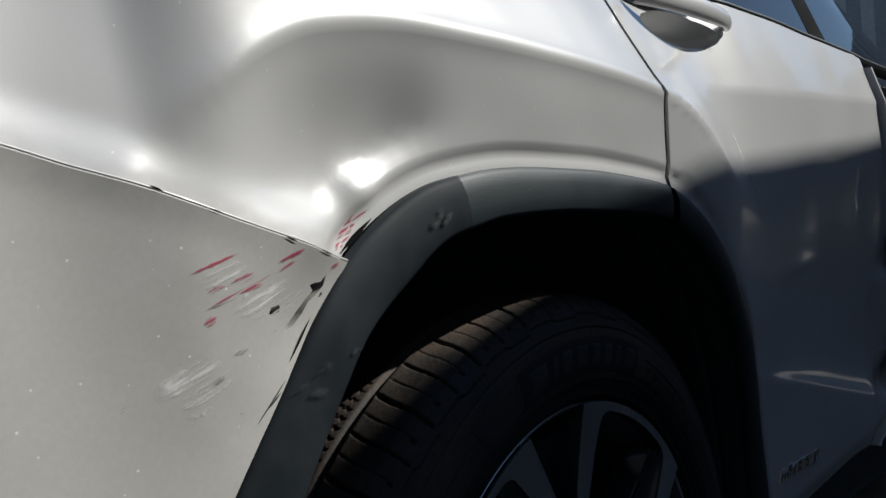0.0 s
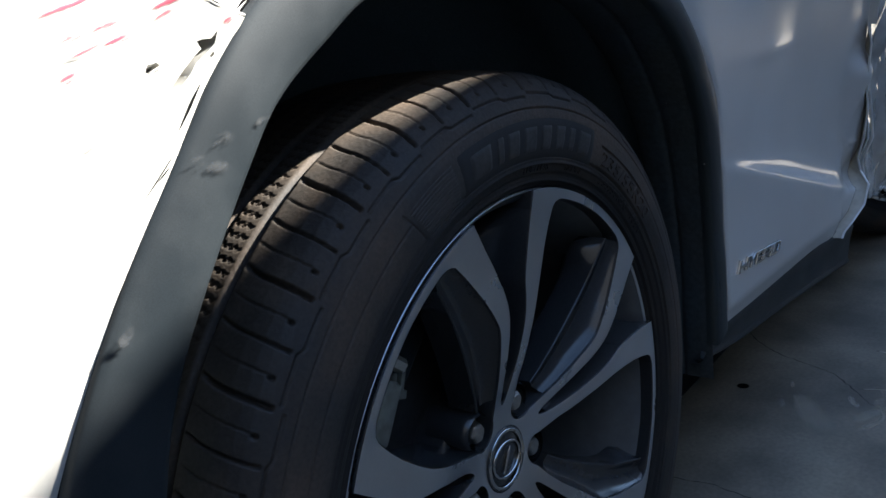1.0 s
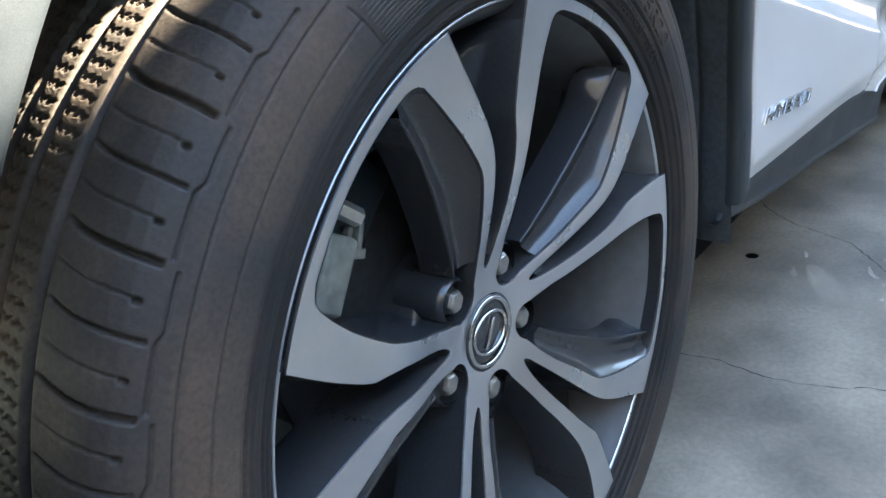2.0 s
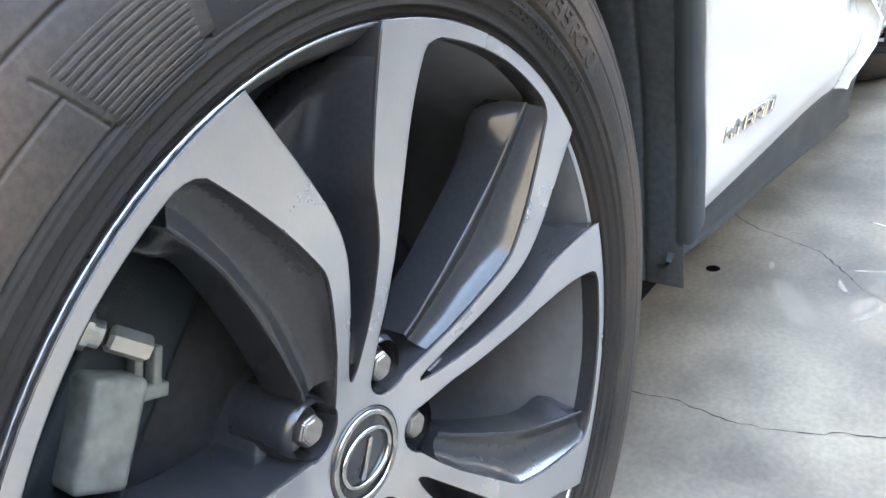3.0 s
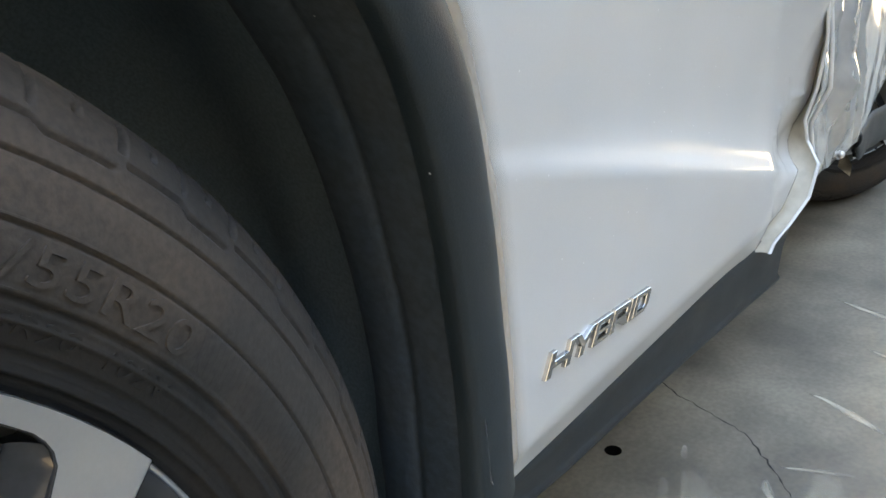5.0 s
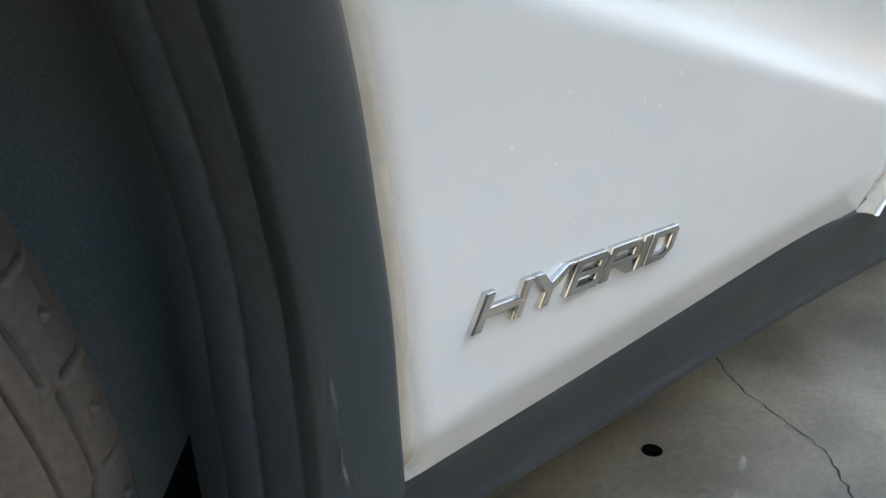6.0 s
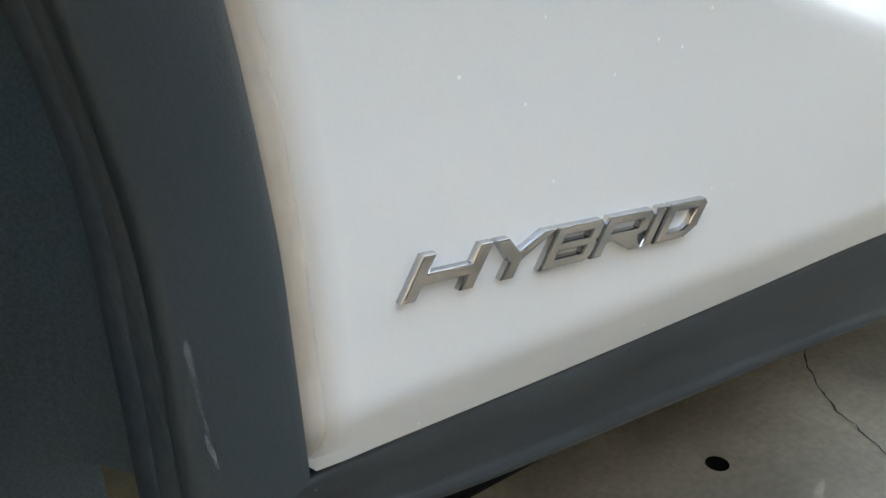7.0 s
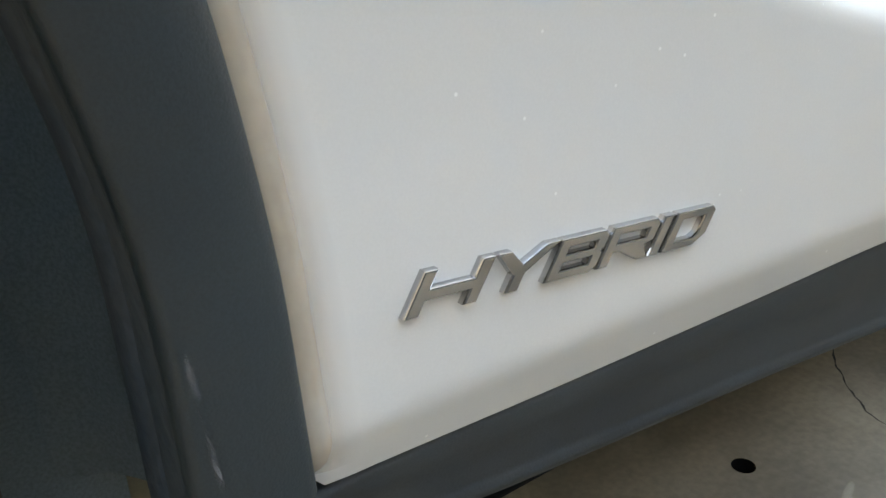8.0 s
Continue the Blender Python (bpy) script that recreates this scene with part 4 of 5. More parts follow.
    bmesh.ops.bevel(nut_bm, geom=[e for e in nut_bm.edges], offset=0.0009, segments=2, affect="EDGES")
    nut_me = None
    for k in range(5):
        p = polar(NUT_R, NUT_A + 72 * k)
        n = part("lug_nut", nut_bm if nut_me is None else nut_me.copy(), STEEL if nut_me is None else [], wheel, smooth=False)
        nut_me = n.data
        n.location = (p.x, 0.006, p.y)
        part("nut_pocket", lathe([(0.0400, 0.0172), (0.042, 0.0195), (0.048, 0.0215), (0.060, 0.0225), (0.085, 0.0235)], (p.x, 0.002, p.y), 32), GREY, wheel)
    cp = part("centre_cap", lathe([(0.046, 0.0335), (0.0395, 0.0325), (0.0385, 0.0312), (0.0392, 0.030), (0.0405, 0.029), (0.0400, 0.028), (0.0395, 0.0)], (0, 0, 0), 56), GREY, wheel, "black centre cap with a plain chrome emblem")
    part("cap_ring", lathe([(0.0392, 0.0312), (0.0375, 0.0302), (0.0372, 0.0285), (0.0392, 0.0272)], (0, 0, 0), 56), CHROME, cp)
    # plain chrome emblem: an oval with a slanting bar
    em = bmesh.new()
    rows = []
    for i in range(40):
        a = 2 * math.pi * i / 40
        rows.append([((0.0215 + o) * math.cos(a), y, (0.0165 + o) * math.sin(a)) for o, y in ((0, 0.0395), (0.0002, 0.0375), (0.0022, 0.0375), (0.0026, 0.0395))])
    em = strip(rows, True)
    for ax, az, bx, bz in ((-0.008, -0.012, 0.006, 0.012),):
        d = Vector((bx - ax, 0, bz - az))
        ang = -math.degrees(math.atan2(d.z, d.x))
        block(em, (d.length, 0.002, 0.003), pose((ax + bx) / 2, 0.0382, (az + bz) / 2, 0, ang, 0), 0.0004)
    part("emblem", em, CHROME, cp, "plain chrome oval emblem")
    build_tyre(wheel)
    return wheel


SIDE = [(0.016, 0.2625), (0.009, 0.2665), (0.0038, 0.2700), (0.0015, 0.275), (-0.0015, 0.283), (-0.0045, 0.292), (-0.0065, 0.302), (-0.0075, 0.312), (-0.0072, 0.322), (-0.0058, 0.332), (-0.003, 0.342), (0.0005, 0.351), (0.005, 0.3585), (0.011, 0.3645), (0.0185, 0.3690), (0.028, 0.3718)]


def side_y(r):
    return float(np.interp(r, [p[1] for p in SIDE], [p[0] for p in SIDE]))


def build_tyre(wheel):
    turns, mid = 2200, 0.112
    SIDE_V = [Vector(p) for p in SIDE]
    prof = even(SIDE_V, 0.00105)
    n_side = len(prof)
    tread = []
    y = 0.0295
    while y < 0.1945:
        crown = 0.3722 + 0.0048 * (1 - ((y - mid) / 0.084) ** 2)
        tread.append(Vector((y, crown)))
        y += 0.0019
    full = prof + tread + [Vector((2 * mid - p.x, p.y)) for p in even(SIDE_V, 0.006)[::-1]]
    K = len(full)
    P = np.array([p[:] for p in full])
    tang = np.gradient(P, axis=0)
    nrm = np.stack([-tang[:, 1], tang[:, 0]], 1)
    nrm /= np.linalg.norm(nrm, axis=1)[:, None]
    th = np.arange(turns) * 2 * np.pi / turns
    T, J = np.meshgrid(th, np.arange(K), indexing="ij")
    Y, Rr = P[J, 0], P[J, 1]
    dep = np.zeros_like(Y)
    n_far = len(even(SIDE_V, 0.006))
    on_tread = (J >= n_side - 9) & (J < K - n_far + 1)
    for g, w in ((0.064, 0.0036), (0.098, 0.0036), (0.126, 0.0036), (0.160, 0.0036)):
        dep = np.maximum(dep, 0.0065 * np.clip(1.35 - np.abs(Y - g) / w * 1.15, 0, 1) * on_tread)
    deg = np.degrees(T)

    # pitch lengths of the tread are warped to fit the slots in the camera's view
    pitch = np.interp((deg - 37.3) % 360, [0, 10.1, 22.4, 34.8, 48.1, 61.4, 360], [0, 1, 2, 3, 4, 5, 30])
    part_of = pitch % 1

    def slots(share, shift, half):
        ph = (12 * pitch + shift) % (12 * share)
        return np.clip(1.6 - np.minimum(ph, 12 * share - ph) / half, 0, 1)
    step = 0.3526 - 0.0033 * np.clip(part_of / 0.02, 0, 1) * np.clip((0.50 - part_of) / 0.08, 0, 1)
    for edge, sign in ((0.0, 1), (2 * mid, -1)):
        q = (Y - edge) * sign
        zone = (q > -0.001) & (q < 0.0605) & (Rr > 0.350) & (J >= n_side - 29) & (J < K - n_far + 2)
        bend = 22 * q + 900 * np.clip(q - 0.035, 0, 1) ** 2
        cut = np.maximum(slots(1, bend, 0.24) * 0.0055, slots(0.5, bend, 0.15) * 0.0038)
        cut = np.maximum(cut, slots(0.25, bend, 0.08) * 0.0016 * (q > 0.008))
        dep = np.maximum(dep, cut * zone * np.clip((Rr - step) / 0.003, 0, 1) * np.clip((0.0605 - q) / 0.006, 0, 1))
    zone = ((Y > 0.072) & (Y < 0.093)) | ((Y > 0.104) & (Y < 0.121)) | ((Y > 0.132) & (Y < 0.155))
    dep = np.maximum(dep, slots(0.125, 25 * Y + 0.22 * np.sin(Y * 900), 0.10) * 0.0024 * zone * on_tread)
    # stepped line on the shoulder, small wear marks above it and the rings of the sidewall
    out = (J < n_side)
    dash = np.clip((0.97 - part_of) / 0.02, 0, 1) * np.clip((part_of - 0.01) / 0.02, 0, 1)
    dep = np.maximum(dep, 0.0024 * np.clip(1.5 - np.abs(Rr - step) / 0.0008, 0, 1) * dash * out)
    off = (np.abs((pitch % 0.5) - 0.25) * 12 * np.radians(1) * 0.362)
    dep = np.maximum(dep, 0.0042 * np.clip(1.6 - np.hypot(off, Rr - 0.3620) / 0.0013, 0, 1) * out)
    # edge of the hatched field and the band that carries the size
    left = 116.9 + 55 * (Rr - 0.2994) + 0.45
    dep = np.maximum(dep, 0.0016 * np.clip(1.5 - np.abs(deg - left) / 0.11, 0, 1) * ((Rr > 0.299) & (Rr < 0.3312)) * out * 0.6)
    plain = (deg > left) | (deg < 62)
    for ring, d in ((0.3188, 0.0018), (0.2988, -0.0008)):
        dep = np.where((np.abs(Rr - ring) < 0.0007) & out & plain, d, dep)
    dep = np.where((np.abs(Rr - 0.3395) < 0.0007) & out, 0.0024, dep)
    for ring, d in ((0.2962, 0.0020), (0.2905, -0.0014), (0.2800, 0.0014), (0.2745, -0.0014), (0.2712, 0.0012)):
        dep = np.where((np.abs(Rr - ring) < 0.0012) & out, d, dep)
    Y2 = Y - dep * nrm[J, 0]
    R2 = Rr - dep * nrm[J, 1]
    # outward normal points away from the carcass
    flip = nrm[len(prof) + len(tread) // 2, 1] < 0
    if flip:
        Y2, R2 = Y + dep * nrm[J, 0], Rr + dep * nrm[J, 1]
    X = R2 * np.cos(T)
    Z = np.maximum(R2 * np.sin(T), -AXLE.z + 0.0006)
    co = np.stack([X, Y2, Z], -1).reshape(-1, 3)
    i = np.arange(turns)
    a = (i[:, None] * K + np.arange(K - 1)[None, :]).ravel()
    b = (((i + 1) % turns)[:, None] * K + np.arange(K - 1)[None, :]).ravel()
    faces = np.stack([a, a + 1, b + 1, b], 1)
    me = bpy.data.meshes.new("tyre")
    me.from_pydata(co.tolist(), [], faces.tolist())
    tyre = part("tyre", me, RUBBER, wheel, "worn dusty black road tyre")
    # dark panel with plain pale blocks
    def patch(r0, r1, a0, a1, lift, n=24, lean=0.0):
        rows = []
        for i in range(n + 1):
            f = i / n
            row = []
            for j in range(9):
                g = j / 8
                r = r0 + (r1 - r0) * g
                a = radians(a0 + (a1 - a0) * f + lean * (g - 0.5))
                l = lift if 0 < j < 8 and 0 < i < n else -0.0006
                row.append((r * math.cos(a), side_y(r) - l, r * math.sin(a)))
            rows.append(row)
        return strip(rows)
    part("sidewall_panel", patch(0.2940, 0.333, 106.2, 64.8, 0.0006, 60), PANEL_RUBBER, wheel, "dark smooth panel on the tyre wall")
    for a0, a1 in ((103.9, 97.7), (96.5, 94.6), (93.6, 89.9), (88.8, 84.7), (83.5, 80.2), (79.0, 75.8), (74.5, 72.4), (71.3, 66.6)):
        part("raised_block", patch(0.3005, 0.3255, a0, a1, 0.0014, 10, -0.6), PALE_RUBBER, wheel)
    for k in range(13):
        r = 0.2905 + 0.00298 * k
        part("raised_bar", patch(r, r + 0.0022, 116.9 + 55 * (r - 0.2994), 107.0, 0.0006, 20), RUBBER, wheel)

    for k in range(27):
        part("raised_bar", patch(0.3, 0.3185, 36.2 - 0.6 * k, 35.95 - 0.6 * k, 0.0005, 2, 1.0), RUBBER, wheel)

    def ring_text(text, size, r0, a0, depth, mat, a1):
        cu = bpy.data.curves.new("lettering", "FONT")
        cu.body, cu.size, cu.extrude = text, size, depth
        cu.space_character = 1.05
        ob = bpy.data.objects.new("lettering", cu)
        scene.collection.objects.link(ob)
        me = bpy.data.meshes.new_from_object(ob.evaluated_get(bpy.context.evaluated_depsgraph_get()))
        bpy.data.objects.remove(ob)
        wide = radians(a0 - a1) * r0 / max(w.co.x for w in me.vertices)
        for w in me.vertices:
            r = r0 + w.co.y
            a = radians(a0) - w.co.x * wide / r0
            w.co = (r * math.cos(a), side_y(r) - w.co.z - depth * 0.4, r * math.sin(a))
        me.update()
        return part("lettering", me, mat, wheel, "raised size marking on the tyre wall" if size > 0.015 else "", smooth=False)
    ring_text("235/55R20", 0.0195, 0.3022, 61.2, 0.0009, RUBBER, 37.2)
    ring_text("235/55R20  102V", 0.0105, 0.2855, 59.6, 0.0006, RUBBER, 36.0)
    ring_text("TUBELESS", 0.0085, 0.2835, 88.5, 0.0005, RUBBER, 79.5)
    ring_text("RADIAL", 0.0085, 0.2845, 73.5, 0.0005, RUBBER, 67.0)
    for r, a0, a1 in ((0.2985, 62.6, 50), (0.3200, 62.6, 42)):
        part("raised_line", patch(r, r + 0.0012, a0, a1, 0.001, 30), RUBBER, wheel)
    return tyre


def build_brake():
    disc = part("brake_disc", lathe([(0.098, 0.07), (0.098, 0.158), (0.100, 0.160), (0.114, 0.160), (0.116, 0.158)], AXLE, 80), DISC, car, "grey iron brake disc")
    cal = part("brake_caliper", block(bmesh.new(), (0.06, 0.05, 0.15), pose(-0.125, 0.100, AXLE.z + 0.116, 0, 45, 0), 0.008), PLASTIC, car, "dark brake caliper bracket")
    block_bm = block(bmesh.new(), (0.030, 0.030, 0.056), pose(-0.141, 0.072, AXLE.z + 0.110, 0, 32, 0), 0.004)
    part("caliper_body", block_bm, CASTING, cal, "pale grey cast caliper body")
    fork = bmesh.new()
    for o in (-0.006, 0.006):
        block(fork, (0.005, 0.012, 0.022), pose(-0.108 + o, 0.074, AXLE.z + 0.122, 0, 20, 0), 0.001)
    block(fork, (0.024, 0.012, 0.008), pose(-0.111, 0.074, AXLE.z + 0.112, 0, 20, 0), 0.001)
    part("caliper_fork", fork, CASTING, cal)
    pin = lathe([(0.0, 0.0), (0.0, 0.0058), (0.0015, 0.0070), (0.019, 0.0070), (0.021, 0.0052)], (0, 0, 0), 6)
    tail = lathe([(0.024, 0.0068), (0.030, 0.0068), (0.030, 0.0095), (0.040, 0.0095), (0.041, 0.0)], (0, 0, 0), 20)
    for nm, b in (("bolt_head", pin), ("bolt_shank", tail)):
        ob = part(nm, b, ZINC, cal, "bright steel caliper bolt", smooth=False)
        ob.matrix_basis = pose(-0.110, 0.058, 0.512) @ Vector((0, 1, 0)).rotation_difference(Vector((-0.62, 0.35, 0.58))).to_matrix().to_4x4()
    return disc


# ------------------------------------------------------------------ badge
def build_badge(door):
    """Six slanting chrome letters, each a cut-out shape."""
    H = 0.023
    t = 0.0058
    def bars(w):
        return {
            "H": ([[(0, 0), (t, 0), (t, 0.0078), (w - t, 0.0078), (w - t, 0), (w, 0), (w, H), (w - t, H), (w - t, 0.0135), (t, 0.0135), (t, H), (0, H)]]),
            "Y": ([[(w / 2 - t / 2, 0), (w / 2 + t / 2, 0), (w / 2 + t / 2, 0.0095), (w, H), (w - t * 1.1, H), (w / 2, 0.0145), (t * 1.1, H), (0, H), (w / 2 - t / 2, 0.0095)]]),
            "B": ([[(0, 0), (w - 0.003, 0), (w, 0.003), (w, 0.010), (w - 0.0015, 0.0118), (w, 0.0135), (w, H - 0.003), (w - 0.003, H), (0, H)], [(t, 0.0048), (t, 0.0094), (w - t, 0.0094), (w - t, 0.0048)], [(t, 0.0138), (t, H - 0.0048), (w - t, H - 0.0048), (w - t, 0.0138)]]),
            "R": ([[(0, 0), (t, 0), (t, 0.0078), (0.0095, 0.0078), (w - t, 0), (w, 0), (w - t + 0.001, 0.0085), (w, 0.0105), (w, H - 0.003), (w - 0.003, H), (0, H)], [(t, 0.0126), (t, H - 0.0048), (w - t, H - 0.0048), (w - t, 0.0126)]]),
            "I": ([[(0, 0), (t, 0), (t, H), (0, H)]]),
            "D": ([[(0, 0), (w - 0.006, 0), (w, 0.006), (w, H - 0.003), (w - 0.003, H), (0, H)], [(t, 0.0048), (t, H - 0.0048), (w - t, H - 0.0048), (w - t, 0.0075), (w - t - 0.0025, 0.0048)]]),
        }
    x = 0.5095
    badge = thing("badge", "raised chrome lettering on the white door", "badge")
    for ch, w in (("H", 0.0322), ("Y", 0.0308), ("B", 0.0270), ("R", 0.0290), ("I", 0.0066), ("D", 0.0262)):
        cu = bpy.data.curves.new("letter", "CURVE")
        cu.dimensions, cu.fill_mode, cu.extrude, cu.bevel_depth, cu.bevel_resolution = "2D", "BOTH", 0.0020, 0.0007, 1
        cu.offset = -0.0005
        for ring in bars(w)[ch]:
            sp = cu.splines.new("POLY")
            sp.points.add(len(ring) - 1)
            for pt, (a, b) in zip(sp.points, ring):
                pt.co = (a + b * 0.44, b * 0.75, 0, 1)
            sp.use_cyclic_u = True
        ob = bpy.data.objects.new("letter", cu)
        scene.collection.objects.link(ob)
        me = bpy.data.meshes.new_from_object(ob.evaluated_get(bpy.context.evaluated_depsgraph_get()))
        bpy.data.objects.remove(ob)
        for v in me.vertices:
            px, pz = x + v.co.x, 0.4078 + v.co.y - 0.085 * (x + v.co.x - 0.513)
            lift = v.co.z * 1.4 if v.co.z > 0 else -0.0008
            v.co = (px, door_y(px, pz) - lift, pz)
        for face in me.polygons:
            face.use_smooth = False
        me.update()
        part("letter", me, DARK_CHROME, badge, smooth=False)
        x += w + 0.0016
    badge.parent = None
    return badge


# ------------------------------------------------------------------ rest of the car
def build_front_door():
    """Crumpled sheet of the front door and wing, folded into flat facets."""
    rnd = random.Random(23)
    LOW = [(1.13, 0.388), (1.16, 0.372), (1.28, 0.335), (1.42, 0.306), (1.55, 0.292), (1.72, 0.266), (1.83, 0.298), (1.95, 0.338), (2.15, 0.384), (2.30, 0.425)]
    EDGE = [(0.388, -0.050), (0.419, -0.044), (0.44, -0.041), (0.484, -0.059), (0.533, -0.056), (0.585, -0.050), (0.70, -0.052), (1.02, -0.03)]
    left = [Vector((1.147 - 0.10 * smooth(0.62, 1.02, z), z)) for z, y in EDGE]
    low = [Vector(p) for p in LOW]
    low = [low[0]] + [p + Vector((rnd.uniform(-0.008, 0.008), rnd.uniform(-0.006, 0.006))) for p in even(low, 0.05)[1:-1]] + [low[-1]]
    ring = low + [Vector((2.32, 0.6)), Vector((2.30, 1.0))] + even([Vector((2.30, 1.0)), left[-1]], 0.09)[1:] + even(left[::-1], 0.03)[1:-1]
    creases = []
    for _ in range(26):
        c, turn = Vector((rnd.uniform(1.14, 2.25), rnd.uniform(0.32, 1.0))), radians(rnd.choice((rnd.uniform(62, 118), rnd.uniform(20, 160))))
        creases.append((c, Vector((math.cos(turn), math.sin(turn))), rnd.uniform(0.06, 0.22), rnd.uniform(0.016, 0.045), rnd.uniform(0.010, 0.026) * rnd.choice((-1, 1, 1))))

    def crush(x, z):
        """How far the sheet is pushed out or in, as kinks along a set of short lines."""
        y = 0.010 * noise.noise((x * 5, z * 3.5, 4.0)) + 0.004 * noise.noise((x * 16, z * 9, 7.0))
        for c, along, half, wide, tall in creases:
            q = Vector((x, z)) - c
            s, o = q.dot(along), abs(q.x * along.y - q.y * along.x)
            if abs(s) < half and o < wide:
                fall = 1 - math.sqrt((o / wide) ** 2 + 0.003) * 0.9985
                y -= tall * max(0.0, fall) * smooth(half, 0.3 * half, abs(s))
        return y

    v, f = sheet2d([ring], 0.0125)
    bm = bmesh.new()
    vs = []
    for p in v:
        x, z = p[0], p[1]
        at = 1.147 - 0.10 * smooth(0.62, 1.02, z)
        inner = smooth(at + 0.008, at + 0.05, x) * smooth(-0.012, 0.03, z - line_at(LOW, x))
        flat = line_at([(1.1, 0.0), (1.3, 0.6), (1.45, 0.88), (1.6, 1.0)], x)
        y = line_at(EDGE, z) * (1 - flat) - 0.006 * flat + 0.30 * max(0, z - 0.95)
        vs.append(bm.verts.new((x, y + inner * crush(x, z) * smooth(1.0, 0.85, z), z)))
    for t in f:
        a, b, c = (v[i] for i in t)
        bm.faces.new([vs[i] for i in (t if (b - a).cross(c - a) > 0 else reversed(t))])
    bmesh.ops.delete(bm, geom=[w for w in bm.verts if not w.link_faces], context="VERTS")
    bmesh.ops.recalc_face_normals(bm, faces=bm.faces)
    d = part("front_door", bm, CRUMPLED, car, "crushed white front door with sharp folds")
    m = d.modifiers.new("thickness", "SOLIDIFY")
    m.thickness = 0.002
    rows = []
    for p in even(left, 0.006):
        y = line_at(EDGE, p.y)
        rows.append([(p.x - 0.001 + 0.0032 * math.cos(t), y + 0.003 * math.sin(t), p.y) for t in (2 * math.pi * k / 8 for k in range(9))])
    part("door_edge", strip(rows), WHITE, d, "rolled white edge of the torn door")
    ball = bmesh.new()
    bmesh.ops.create_uvsphere(ball, u_segments=16, v_segments=10, radius=0.007, matrix=Matrix.Translation((1.575, -0.008, 0.285)) @ Matrix.Diagonal((1.6, 0.8, 0.9, 1)))
    part("torn_tab", ball, WHITE, d, "small bent tab under the door")
    # dark frame behind the crushed skin
    part("door_frame", strip([[(x, 0.09 + 0.02 * math.sin(x * 9), z) for z in (0.32, 0.5, 0.7, 1.0)] for x in (1.08, 1.2, 1.4, 1.6, 1.8, 2.0)]), BLACK, car)
    # torn strip of wheel arch liner hanging across the front wheel
    rows = []
    for i in range(40):
        u = i / 39
        x = 1.74 + 1.0 * u
        top, foot = 0.279 - 0.025 * u + 0.006 * noise.noise((x * 9, 2, 1)), 0.205 - 0.06 * u + 0.01 * noise.noise((x * 12, 5, 1)) + 0.05 * smooth(0.12, 0.0, u)
        rows.append([(x, -0.012 + 0.012 * math.sin(u * 9) + 0.02 * (g - 0.4) ** 2, top + (foot - top) * g) for g in (0, 0.2, 0.4, 0.6, 0.8, 1.0)])
    strap = part("torn_liner", strip(rows), PLASTIC, car, "torn black plastic strip hanging across the front wheel")
    m = strap.modifiers.new("thickness", "SOLIDIFY")
    m.thickness = 0.004
    bolt = bmesh.new()
    bmesh.ops.create_uvsphere(bolt, u_segments=16, v_segments=10, radius=0.011, matrix=Matrix.Translation((2.19, -0.022, 0.239)) @ Matrix.Diagonal((1.3, 0.7, 1, 1)))
    part("liner_bolt", bolt, STEEL, strap, "bright fixing bolt")
    # torn shreds of sheet under it
    for k, (x, z, w, h, turn) in enumerate(((1.80, 0.235, 0.10, 0.06, 20), (1.87, 0.215, 0.12, 0.04, -35), (1.76, 0.255, 0.05, 0.05, 50))):
        rows = []
        for i in range(5):
            rows.append([(x + w * (i / 4 - 0.5) + 0.3 * h * g, 0.02 + rnd.uniform(-0.02, 0.02), z + h * (g - 0.5) * (1 - 0.6 * i / 4) + math.tan(radians(turn)) * w * (i / 4 - 0.5) * 0.5) for g in (0, 0.33, 0.66, 1)])
        part("torn_shred", strip(rows), (STEEL, PLASTIC, STEEL)[k], strap, smooth=False)


